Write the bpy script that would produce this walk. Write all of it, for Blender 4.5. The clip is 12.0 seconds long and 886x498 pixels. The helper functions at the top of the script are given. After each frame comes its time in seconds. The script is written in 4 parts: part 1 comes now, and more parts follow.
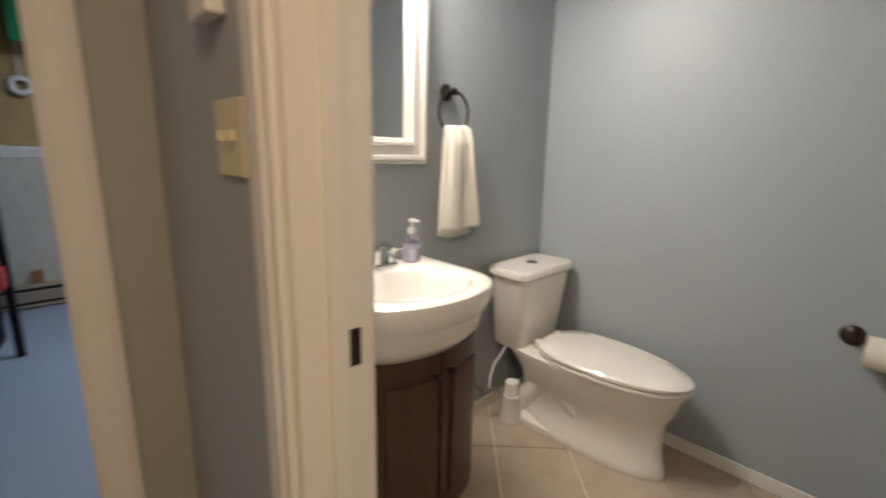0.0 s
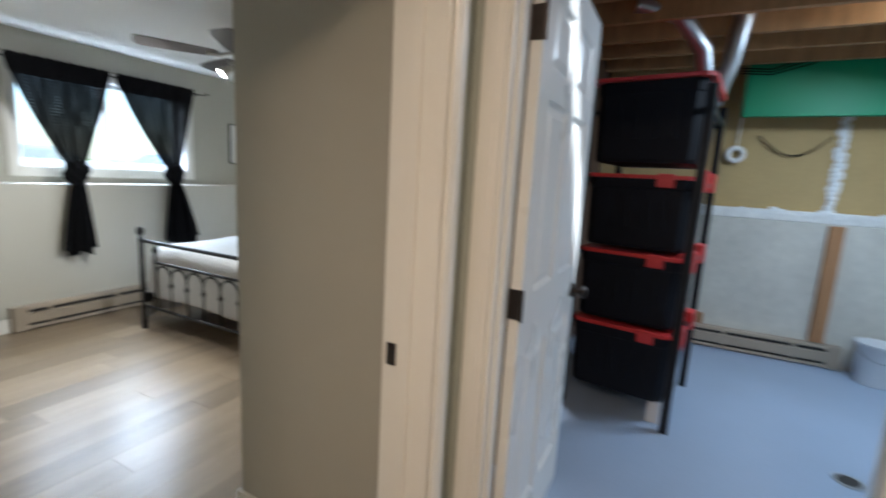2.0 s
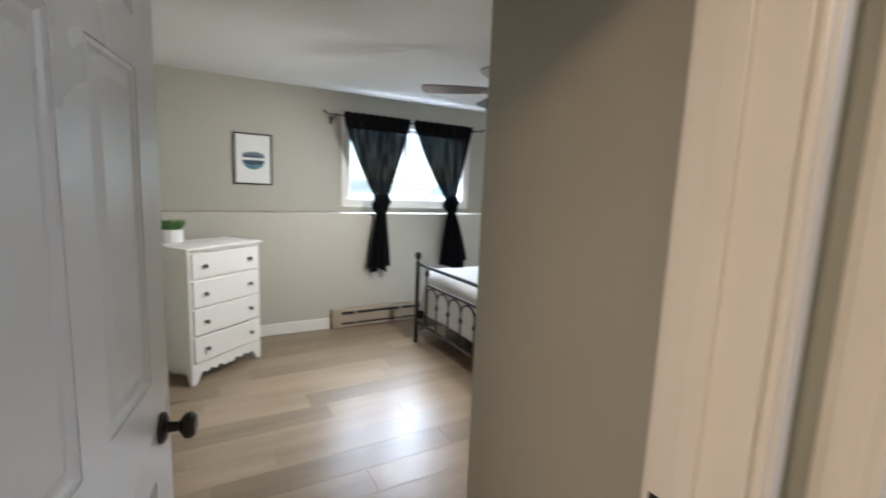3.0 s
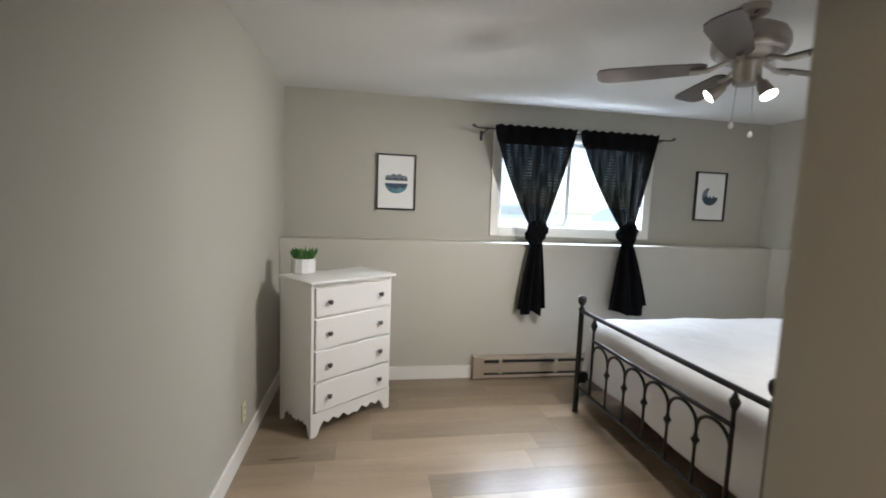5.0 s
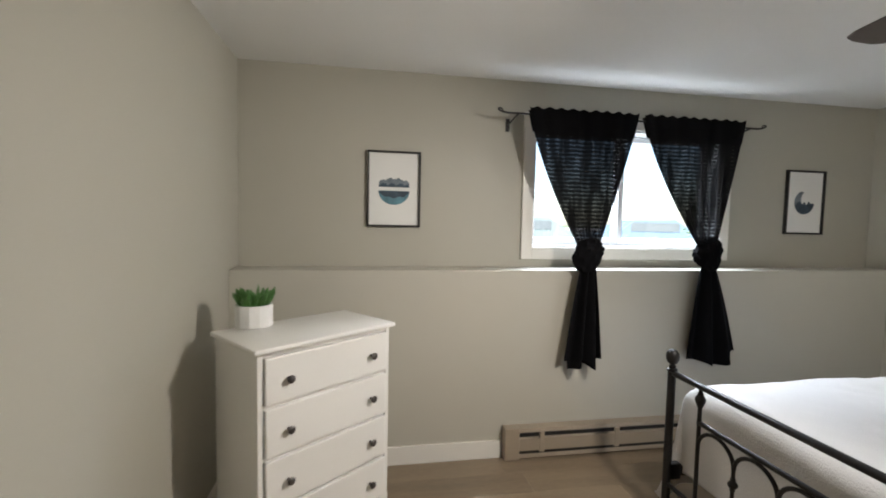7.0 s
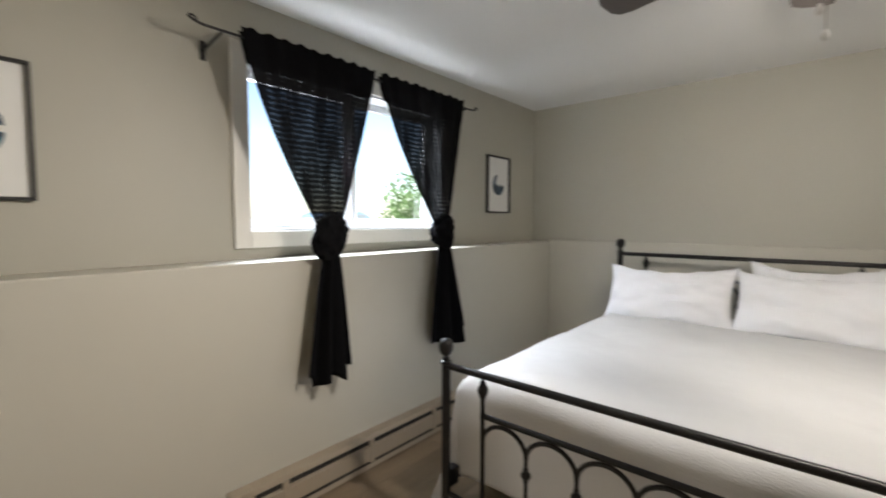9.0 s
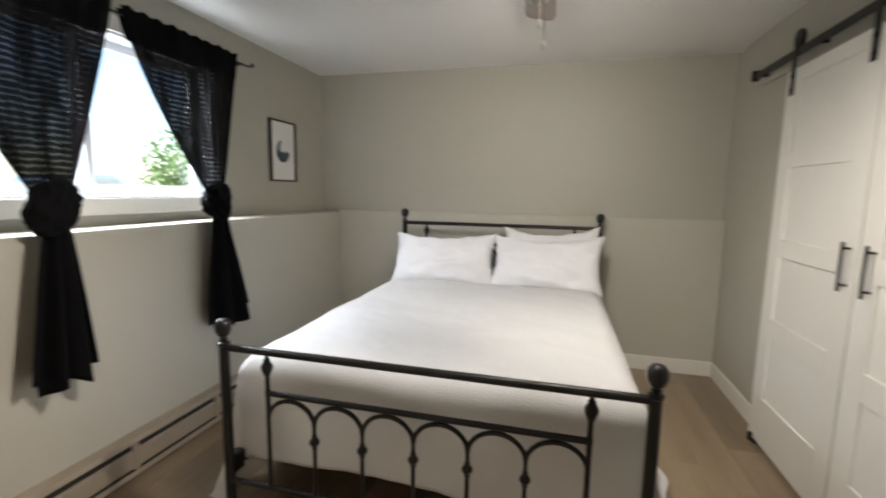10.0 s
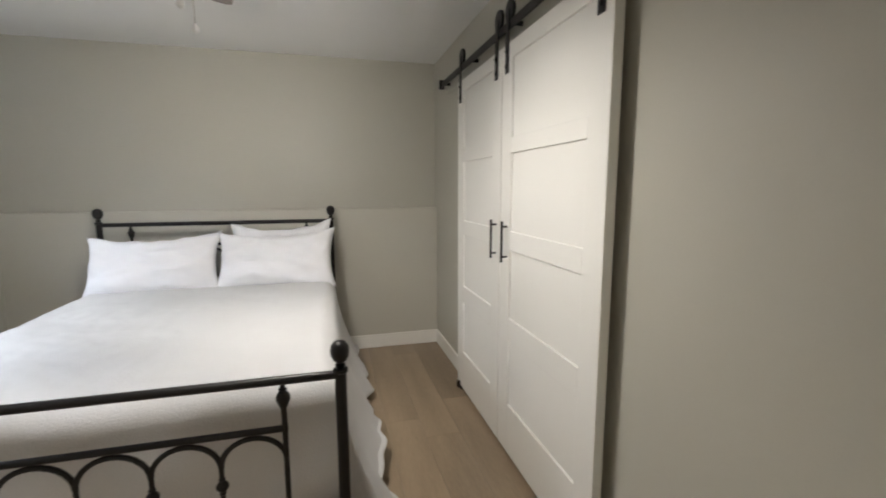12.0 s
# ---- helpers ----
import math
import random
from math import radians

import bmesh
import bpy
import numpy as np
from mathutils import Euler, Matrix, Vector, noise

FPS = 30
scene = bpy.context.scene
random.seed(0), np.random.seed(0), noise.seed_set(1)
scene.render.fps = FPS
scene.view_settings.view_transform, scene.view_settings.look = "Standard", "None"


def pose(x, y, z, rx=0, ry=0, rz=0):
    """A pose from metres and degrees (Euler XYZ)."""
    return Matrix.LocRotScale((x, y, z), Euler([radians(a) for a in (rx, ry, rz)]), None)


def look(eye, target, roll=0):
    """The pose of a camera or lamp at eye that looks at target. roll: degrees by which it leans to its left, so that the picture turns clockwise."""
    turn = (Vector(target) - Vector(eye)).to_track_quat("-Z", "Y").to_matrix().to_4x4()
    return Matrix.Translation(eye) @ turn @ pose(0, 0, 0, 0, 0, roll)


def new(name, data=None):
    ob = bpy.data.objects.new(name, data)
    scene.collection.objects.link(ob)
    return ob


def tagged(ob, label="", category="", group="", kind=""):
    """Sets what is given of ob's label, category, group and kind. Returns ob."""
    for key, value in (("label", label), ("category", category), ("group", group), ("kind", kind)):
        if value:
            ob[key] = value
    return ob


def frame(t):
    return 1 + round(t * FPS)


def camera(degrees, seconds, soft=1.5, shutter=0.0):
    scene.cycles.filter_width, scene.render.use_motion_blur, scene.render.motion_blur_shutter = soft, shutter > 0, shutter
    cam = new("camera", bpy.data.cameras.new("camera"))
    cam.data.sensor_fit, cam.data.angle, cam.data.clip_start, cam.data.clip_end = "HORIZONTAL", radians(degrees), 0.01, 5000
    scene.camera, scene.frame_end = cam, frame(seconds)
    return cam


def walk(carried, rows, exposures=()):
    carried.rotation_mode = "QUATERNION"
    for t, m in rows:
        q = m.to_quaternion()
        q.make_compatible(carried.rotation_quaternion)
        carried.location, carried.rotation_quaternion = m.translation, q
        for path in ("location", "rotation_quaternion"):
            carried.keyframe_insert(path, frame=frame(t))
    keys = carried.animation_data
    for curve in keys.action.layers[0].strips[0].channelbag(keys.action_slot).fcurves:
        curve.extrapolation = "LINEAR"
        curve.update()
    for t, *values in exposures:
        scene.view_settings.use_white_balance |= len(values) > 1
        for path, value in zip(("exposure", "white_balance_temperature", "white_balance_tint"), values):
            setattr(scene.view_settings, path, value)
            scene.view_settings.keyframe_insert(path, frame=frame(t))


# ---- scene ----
cam = camera(90.6, 12.0, soft=1.8, shutter=0.5)
PATH = [
    (0, (5.055, -0.069, 1.29), (6.409, 1.34, 0.863), 1.3),
    (0.5, (4.928, -0.075, 1.308), (5.91, 1.622, 0.919), 3.0),
    (1, (4.805, -0.111, 1.368), (5.227, 1.807, 0.99), 2.9),
    (1.5, (4.68, -0.015, 1.405), (4.449, 1.934, 1.021), 4.8),
    (2, (4.632, 0.09, 1.383), (3.766, 1.863, 1.062), 3.2),
    (2.5, (4.516, 0.255, 1.415), (3.146, 1.679, 1.106), 2.1),
    (3, (4.436, 0.36, 1.439), (2.722, 1.354, 1.166), 2.4),
    (3.5, (4.322, 0.44, 1.429), (2.456, 1.119, 1.186), 2.4),
    (3.7, (4.259, 0.47, 1.424), (2.363, 1.064, 1.196), 2.5),
    (5.5, (3.486, 0.706, 1.454), (1.516, 0.995, 1.264), 1.7),
    (6, (3.224, 0.729, 1.463), (1.247, 0.969, 1.283), 1.3),
    (6.5, (2.979, 0.735, 1.463), (0.999, 0.964, 1.304), 1.3),
    (6.7, (2.877, 0.718, 1.455), (0.899, 0.976, 1.31), 1.3),
    (8.3, (2.178, 0.724, 1.38), (0.477, 1.771, 1.289), 0.2),
    (8.5, (2.122, 0.75, 1.364), (0.517, 1.939, 1.27), 0.1),
    (9, (2.034, 0.805, 1.34), (0.732, 2.318, 1.212), 0.1),
    (9.5, (2.059, 0.798, 1.362), (1.154, 2.569, 1.151), 0.5),
    (10, (2.09, 0.811, 1.346), (1.594, 2.731, 1.088), 1.0),
    (10.5, (2.16, 0.826, 1.33), (1.999, 2.8, 1.052), 0.9),
    (11, (2.242, 0.788, 1.338), (2.355, 2.764, 1.05), 0.6),
    (11.5, (2.308, 0.792, 1.336), (2.649, 2.742, 1.052), 0.3),
    (12, (2.38, 0.777, 1.339), (2.882, 2.693, 1.062), -0.2),
]
EXPOSURES = [(0, .72, 6150, 11), (.6, .9, 5400, 8), (1.1, 1.2, 4750, 3), (1.6, 1.75, 5050, 0), (2, 1.5, 5500, 6), (2.6, 1.5, 5750, 9), (3.5, 1.42, 5600, 10), (5.5, 1.3, 5950, 11), (8.5, 1.17, 6350, 12), (10, 1.28, 6400, 12), (12, 1.3, 6150, 12)]
walk(cam, [(t, look(e, g, r)) for t, e, g, r in PATH], EXPOSURES)

# ---- world and light ----
world = bpy.data.worlds.new("world")
scene.world = world
world.use_nodes = True
wn = world.node_tree
sky = wn.nodes.new("ShaderNodeTexSky")
sky.sky_type = "NISHITA"
sky.sun_disc = False
sky.sun_elevation = radians(40)
sky.sun_rotation = radians(142)
wn.nodes["Background"].inputs[1].default_value = 0.15
wn.links.new(sky.outputs[0], wn.nodes["Background"].inputs[0])


def lamp(name, kind, place, power, color, size=0.05, target=None, shape=None, size_y=None):
    d = bpy.data.lights.new(name, kind)
    d.energy, d.color = power, color
    if kind == "AREA":
        d.size = size
        if size_y:
            d.shape, d.size_y = "RECTANGLE", size_y
    elif kind == "SUN":
        d.angle = size
    else:
        d.shadow_soft_size = size
    ob = new(name, d)
    ob.matrix_world = look(place, target) if target else Matrix.Translation(place)
    return ob


lamp("sun", "SUN", (0, 0, 8), 5.0, (1, .96, .9), radians(4), (-3.5, 4.5, 0))
# sky light falling in through the window from above
lamp("window_sky", "AREA", (-1.0, 2.465, 2.80), 160, (.86, .93, 1), 2.6, (0, 2.465, 1.68), size_y=1.1)
FAN = (2.01, 2.26)
WARM = (1, .92, .80)
lamp("bath_bar_lamp", "AREA", (5.93, 1.08, 2.12), 12.8, (1, .86, .72), .5, (6.1, .5, 0), size_y=.08)
# warm fill added under the hall ceiling, no fixture there
lamp("hall_fill", "AREA", (4.75, -.55, 2.32), 12, (1, .68, .43), .25, (4.75, -.5, 0))
lamp("storage_lamp", "AREA", (6.1, 3.2, 2.36), 15.5, (.80, .90, 1), .9, (5.7, 3.0, 0), size_y=.3)

# ---- materials ----


def mat(name, color, rough=.5, metal=0, vary=.06, scale=3.0, fine=60.0, bump=.05, coat=0, stretch=None, obj_random=0.0, dist=.002):
    m = bpy.data.materials.new(name)
    m.use_nodes = True
    nt, b = m.node_tree, m.node_tree.nodes["Principled BSDF"]
    N, L = nt.nodes.new, nt.links.new
    tc = N("ShaderNodeTexCoord")
    mp = N("ShaderNodeMapping")
    if stretch:
        mp.inputs["Scale"].default_value = stretch
    L(tc.outputs["Object"], mp.inputs[0])
    n1, n2 = N("ShaderNodeTexNoise"), N("ShaderNodeTexNoise")
    n1.inputs["Scale"].default_value, n1.inputs["Detail"].default_value = scale, 4
    n2.inputs["Scale"].default_value, n2.inputs["Detail"].default_value = fine, 3
    L(mp.outputs[0], n1.inputs["Vector"])
    L(mp.outputs[0], n2.inputs["Vector"])
    add = N("ShaderNodeMath")
    add.operation = "ADD"
    L(n1.outputs["Fac"], add.inputs[0])
    half = N("ShaderNodeMath")
    half.operation = "MULTIPLY"
    half.inputs[1].default_value = .5
    L(n2.outputs["Fac"], half.inputs[0])
    L(half.outputs[0], add.inputs[1])
    src = add.outputs[0]
    if obj_random:
        oi = N("ShaderNodeObjectInfo")
        ml = N("ShaderNodeMath")
        ml.operation = "MULTIPLY_ADD"
        ml.inputs[1].default_value = obj_random
        L(oi.outputs["Random"], ml.inputs[0])
        L(src, ml.inputs[2])
        src = ml.outputs[0]
        off = N("ShaderNodeVectorMath")
        off.operation = "ADD"
        sc = N("ShaderNodeMath")
        sc.operation = "MULTIPLY"
        sc.inputs[1].default_value = 37
        L(oi.outputs["Random"], sc.inputs[0])
        L(mp.outputs[0], off.inputs[0])
        L(sc.outputs[0], off.inputs[1])
        L(off.outputs[0], n1.inputs["Vector"])
        L(off.outputs[0], n2.inputs["Vector"])
    rg = N("ShaderNodeMapRange")
    rg.inputs[1].default_value, rg.inputs[2].default_value = .35, 1.15 + obj_random
    rg.inputs[3].default_value, rg.inputs[4].default_value = 1 - vary, 1 + vary
    L(src, rg.inputs[0])
    mx = N("ShaderNodeVectorMath")
    mx.operation = "SCALE"
    mx.inputs[0].default_value = color
    L(rg.outputs[0], mx.inputs["Scale"])
    L(mx.outputs[0], b.inputs["Base Color"])
    b.inputs["Roughness"].default_value, b.inputs["Metallic"].default_value = rough, metal
    b.inputs["Coat Weight"].default_value = coat
    rr = N("ShaderNodeMapRange")
    rr.inputs[3].default_value, rr.inputs[4].default_value = max(.02, rough - .07), min(1, rough + .07)
    L(n1.outputs["Fac"], rr.inputs[0])
    L(rr.outputs[0], b.inputs["Roughness"])
    if bump:
        bp = N("ShaderNodeBump")
        bp.inputs["Strength"].default_value, bp.inputs["Distance"].default_value = bump, dist
        L(n2.outputs["Fac"], bp.inputs["Height"])
        L(bp.outputs[0], b.inputs["Normal"])
    return m


def glow(name, color, strength):
    m = bpy.data.materials.new(name)
    m.use_nodes = True
    b = m.node_tree.nodes["Principled BSDF"]
    b.inputs["Base Color"].default_value = (*color, 1)
    b.inputs["Emission Color"].default_value = (*color, 1)
    b.inputs["Emission Strength"].default_value = strength
    return m


def clear(name, color=(1, 1, 1), rough=.02, thin=.0):
    m = bpy.data.materials.new(name)
    m.use_nodes = True
    b = m.node_tree.nodes["Principled BSDF"]
    b.inputs["Base Color"].default_value = (*color, 1)
    b.inputs["Roughness"].default_value = rough
    b.inputs["Transmission Weight"].default_value = 1
    b.inputs["IOR"].default_value = 1.45
    return m


def sheer(name, color, see):
    m = mat(name, color, .9, 0, .2, 6, 220, .3)
    nt = m.node_tree
    b, out = nt.nodes["Principled BSDF"], nt.nodes["Material Output"]
    tr, mx = nt.nodes.new("ShaderNodeBsdfTransparent"), nt.nodes.new("ShaderNodeMixShader")
    wv = nt.nodes.new("ShaderNodeTexWave")
    wv.bands_direction = "Z"
    wv.inputs["Scale"].default_value, wv.inputs["Distortion"].default_value = 13, 2.2
    wv.inputs["Detail Scale"].default_value = 3
    rg = nt.nodes.new("ShaderNodeMapRange")
    rg.inputs[1].default_value, rg.inputs[2].default_value = .45, 1
    rg.inputs[3].default_value, rg.inputs[4].default_value = .25, 2.2
    tc, mp = nt.nodes.new("ShaderNodeTexCoord"), nt.nodes.new("ShaderNodeMapping")
    mp.inputs["Scale"].default_value = (1, 1, .12)
    folds = nt.nodes.new("ShaderNodeTexNoise")
    folds.inputs["Scale"].default_value = 26
    fr = nt.nodes.new("ShaderNodeMapRange")
    fr.inputs[1].default_value, fr.inputs[2].default_value = .42, .66
    fr.inputs[3].default_value, fr.inputs[4].default_value = see * .25, see * 2
    ml = nt.nodes.new("ShaderNodeMath")
    ml.operation = "MULTIPLY"
    nt.links.new(tc.outputs["Object"], wv.inputs["Vector"])
    nt.links.new(tc.outputs["Object"], mp.inputs[0])
    nt.links.new(mp.outputs[0], folds.inputs["Vector"])
    nt.links.new(folds.outputs["Fac"], fr.inputs[0])
    nt.links.new(wv.outputs["Fac"], rg.inputs[0])
    nt.links.new(rg.outputs[0], ml.inputs[0])
    nt.links.new(fr.outputs[0], ml.inputs[1])
    nt.links.new(ml.outputs[0], mx.inputs[0])
    nt.links.new(b.outputs[0], mx.inputs[1])
    nt.links.new(tr.outputs[0], mx.inputs[2])
    nt.links.new(mx.outputs[0], out.inputs[0])
    return m


M = dict(
    wall=mat("greige_wall_paint", (.432, .417, .357), .55, 0, .04, 1.2, 180, .12),
    # paler, smoother version of the wall greige for the lower walls
    wall_low=mat("pale_greige_lower_wall", (.497, .478, .415), .42, 0, .04, 1.2, 180, .12),
    hallwall=mat("hall_wall_paint", (.385, .405, .36), .55, 0, .05, 1.2, 180, .12),
    eastwall=mat("dull_blue_grey_paint", (.36, .385, .40), .5, 0, .05, 1.5, 180, .12),
    bathwall=mat("blue_grey_wall_paint", (.36, .39, .41), .42, 0, .05, 1.5, 180, .12),
    ceil=mat("ceiling_paint", (.78, .78, .77), .85, 0, .03, 1.5, 120, .2),
    trim=mat("white_trim_paint", (.78, .76, .71), .3, 0, .03, 2, 90, .04),
    white=mat("white_door_paint", (.80, .79, .76), .28, 0, .03, 2, 90, .05),
    barn=mat("barn_door_paint", (.79, .78, .74), .38, 0, .03, 2, 120, .05),
    dresser=mat("white_furniture_paint", (.80, .79, .76), .36, 0, .03, 3, 120, .05),
    plank=mat("oak_laminate", (.27, .203, .135), .31, 0, .5, 1.6, 30, .08, .0, (6, .7, 1), .5),
    subfloor=mat("dark_subfloor", (.10, .08, .06), .8),
    tile=mat("beige_bath_tile", (.40, .33, .25), .35, 0, .22, 7, 40, .08, 0, None, .25),
    grout=mat("pale_grout", (.70, .66, .58), .85),
    paintfloor=mat("blue_grey_floor_paint", (.33, .40, .52), .36, 0, .10, 1.6, 60, .15),
    iron=mat("black_iron", (.018, .017, .017), .38, .55, .2, 12, 90, .08),
    bronze=mat("oiled_bronze", (.05, .04, .035), .32, .8, .2, 20, 90, .05),
    linen=mat("white_coverlet_cloth", (.60, .596, .593), .92, 0, .06, 2.5, 150, .7, dist=.0028),
    pillow=mat("white_pillow_cotton", (.76, .76, .78), .9, 0, .02, 3, 240, .2),
    mattress=mat("mattress_ticking", (.62, .60, .57), .9, 0, .05, 3, 200, .2),
    boxdark=mat("bed_slat_dark", (.05, .04, .035), .8),
    black=mat("black_curtain_cloth", (.006, .006, .007), .95, 0, .25, 5, 200, .4),
    sheer=sheer("sheer_black_cloth", (.007, .007, .008), .011),
    vinyl=mat("white_window_vinyl", (.80, .81, .82), .35, 0, .02),
    heater=mat("beige_heater_enamel", (.36, .30, .23), .4, .1, .06, 4, 60, .03),
    dark=mat("dark_slot", (.02, .018, .016), .7),
    frameblack=mat("black_picture_frame", (.015, .014, .014), .35),
    paper=mat("white_art_paper", (.76, .76, .74), .7, 0, .02),
    inkdark=mat("navy_ink", (.045, .07, .10), .7, 0, .5, 18, 60, 0),
    inkteal=mat("teal_ink", (.10, .22, .28), .7, 0, .5, 14, 50, 0),
    inkgrey=mat("grey_ink", (.15, .18, .21), .7, 0, .5, 18, 50, 0),
    nickel=mat("brushed_nickel", (.45, .42, .38), .3, 1, .08, 12, 90, .03),
    blade=mat("grey_brown_fan_blade", (.10, .085, .078), .42, 0, .25, 3, 40, .05),
    bulb=glow("lit_bulb", (1, .93, .82), 22),
    knobmetal=mat("dark_pewter", (.10, .09, .085), .35, .85, .1),
    ceramic=mat("white_ceramic_pot", (.78, .78, .77), .3, 0, .06, 14),
    leaf=mat("green_leaf", (.06, .16, .035), .5, 0, .5, 30, 60, .1),
    soil=mat("dark_soil", (.03, .022, .015), .95),
    porcelain=mat("white_porcelain", (.80, .77, .71), .12, 0, .01, 2, 40, 0, .5),
    wood=mat("dark_espresso_wood", (.055, .026, .015), .38, 0, .4, 3, 40, .08, 0, (4, 4, .6)),
    chrome=mat("chrome", (.7, .7, .7), .12, 1, .02),
    towel=mat("cream_terry_towel", (.80, .76, .66), .95, 0, .06, 10, 350, .8),
    mirror=mat("mirror_silver", (.86, .88, .88), .02, 1, .0, 2, 2, 0),
    soap=clear("clear_soap_plastic", (.90, .88, .97), .12),
    plastic=mat("white_plastic", (.78, .77, .75), .4, 0, .03),
    cream=mat("cream_switch_plastic", (.66, .60, .40), .4, 0, .03),
    lcd=mat("grey_lcd", (.22, .25, .25), .2),
    tote=mat("black_tote_plastic", (.004, .005, .009), .6, 0, .15, 5, 40, .06),
    red=mat("red_tote_lid", (.55, .035, .035), .42, 0, .1, 5, 40, .05),
    rack=mat("black_rack_plastic", (.012, .012, .014), .45),
    stud=mat("raw_softwood", (.40, .23, .10), .8, 0, .4, 4, 40, .3, 0, (6, 1, 1)),
    stud_v=mat("raw_stud_wood", (.33, .17, .075), .8, 0, .4, 4, 40, .3, 0, (6, 6, .8)),
    board=mat("dark_brown_board", (.085, .042, .02), .8, 0, .5, 4, 40, .3, 0, (1, 5, .7)),
    concrete=mat("whitewashed_concrete", (.52, .50, .44), .9, 0, .22, 2.2, 18, .45, dist=.008),
    kraft=mat("tan_kraft_board", (.42, .30, .13), .8, 0, .14, 3, 40, .1),
    foam=mat("white_spray_foam", (.74, .75, .74), .8, 0, .15, 10, 40, .8, dist=.02),
    green=mat("green_panel_board", (.0, .22, .085), .5, 0, .05, 3, 60, .03),
    duct=mat("galvanised_duct", (.46, .48, .5), .34, .9, .15, 8, 40, .05),
    pail=mat("white_pail_plastic", (.62, .64, .67), .45, 0, .05),
    glass=clear("window_glass"),
    lawn=mat("summer_lawn", (.16, .22, .08), .95, 0, .35, 2, 30, .4),
    asphalt=mat("pale_gravel_drive", (.55, .54, .52), .9, 0, .2, 5, 40, .4),
    carpaint=mat("blue_car_paint", (.30, .42, .52), .25, .3, .05, 2, 20, 0, .6),
    cargrey=mat("green_grey_car_paint", (.40, .48, .46), .25, .3, .05, 2, 20, 0, .6),
    tyre=mat("black_rubber", (.02, .02, .02), .8),
    siding=mat("pale_siding", (.6, .6, .58), .7),
    bark=mat("grey_bark", (.12, .09, .06), .9, 0, .3, 10, 40, .5),
)

for key, level in (("black", .08), ("sheer", .08), ("tote", .2), ("rack", .2), ("linen", .15), ("pillow", .15), ("towel", .1)):
    M[key].node_tree.nodes["Principled BSDF"].inputs["Specular IOR Level"].default_value = level

# ---- mesh helpers ----


def box(bm, x0, x1, y0, y1, z0, z1, bevel=0):
    v = [bm.verts.new((x, y, z)) for x in (x0, x1) for y in (y0, y1) for z in (z0, z1)]
    fs = [bm.faces.new([v[i] for i in f]) for f in ((0, 1, 3, 2), (4, 6, 7, 5), (0, 4, 5, 1), (2, 3, 7, 6), (0, 2, 6, 4), (1, 5, 7, 3))]
    if bevel:
        es = list({e for f in fs for e in f.edges})
        bmesh.ops.bevel(bm, geom=es, offset=bevel, segments=2, affect="EDGES", profile=.5)
    return bm


def tube(bm, pts, r, seg=10, cap=True):
    """A round bar along points; r is one radius or one for each point."""
    pts = [Vector(p) for p in pts]
    rs = r if isinstance(r, (list, tuple)) else [r] * len(pts)
    rings = []
    up = None
    for i, p in enumerate(pts):
        d = (pts[min(i + 1, len(pts) - 1)] - pts[max(i - 1, 0)]).normalized()
        if up is None:
            up = d.orthogonal().normalized()
        up = (up - d * up.dot(d)).normalized()
        side = d.cross(up)
        rings.append([bm.verts.new(p + (up * math.cos(2 * math.pi * k / seg) + side * math.sin(2 * math.pi * k / seg)) * rs[i]) for k in range(seg)])
    for a, b in zip(rings, rings[1:]):
        for k in range(seg):
            bm.faces.new((a[k], a[(k + 1) % seg], b[(k + 1) % seg], b[k]))
    if cap:
        bm.faces.new(rings[0][::-1])
        bm.faces.new(rings[-1])
    return bm


def lathe(bm, prof, at=(0, 0, 0), seg=20, axis=(0, 0, 1)):
    """Turns a profile of (radius, height) round an axis at a place."""
    a = Vector(axis).normalized()
    at = Vector(at)
    return tube(bm, [at + a * h for _, h in fix_heights(prof)], [max(r, 1e-4) for r, _ in prof], seg)


def fix_heights(prof):
    out, last = [], None
    for r, h in prof:
        if last is not None and abs(h - last) < 1e-5:
            h = last + 1e-4
        out.append((r, h))
        last = h
    return out


def sheet(bm, f, nu, nv):
    g = [[bm.verts.new(f(i / nu, j / nv)) for j in range(nv + 1)] for i in range(nu + 1)]
    for i in range(nu):
        for j in range(nv):
            bm.faces.new((g[i][j], g[i + 1][j], g[i + 1][j + 1], g[i][j + 1]))
    return bm


def prism(bm, outline, z0, z1):
    lo, hi = [bm.verts.new((x, y, z0)) for x, y in outline], [bm.verts.new((x, y, z1)) for x, y in outline]
    n = len(outline)
    bm.faces.new(lo[::-1])
    bm.faces.new(hi)
    for i in range(n):
        bm.faces.new((lo[i], lo[(i + 1) % n], hi[(i + 1) % n], hi[i]))
    return bm


def loft(bm, loops):
    """Skins closed loops of equal length, capped at both ends."""
    rings = [[bm.verts.new(p) for p in lp] for lp in loops]
    n = len(rings[0])
    for a, b in zip(rings, rings[1:]):
        for k in range(n):
            bm.faces.new((a[k], a[(k + 1) % n], b[(k + 1) % n], b[k]))
    bm.faces.new(rings[0][::-1])
    bm.faces.new(rings[-1])
    return bm


def B():
    return bmesh.new()


def part(name, bm, material, parent=None, label="", smooth=False):
    bmesh.ops.recalc_face_normals(bm, faces=bm.faces[:])
    me = bpy.data.meshes.new(name)
    bm.to_mesh(me)
    bm.free()
    me.materials.append(material)
    if smooth:
        me.polygons.foreach_set("use_smooth", [True] * len(me.polygons))
        me.set_sharp_from_angle(angle=radians(38))
    ob = new(name, me)
    if parent:
        ob.parent = parent
    if label:
        ob["label"] = label
    return ob


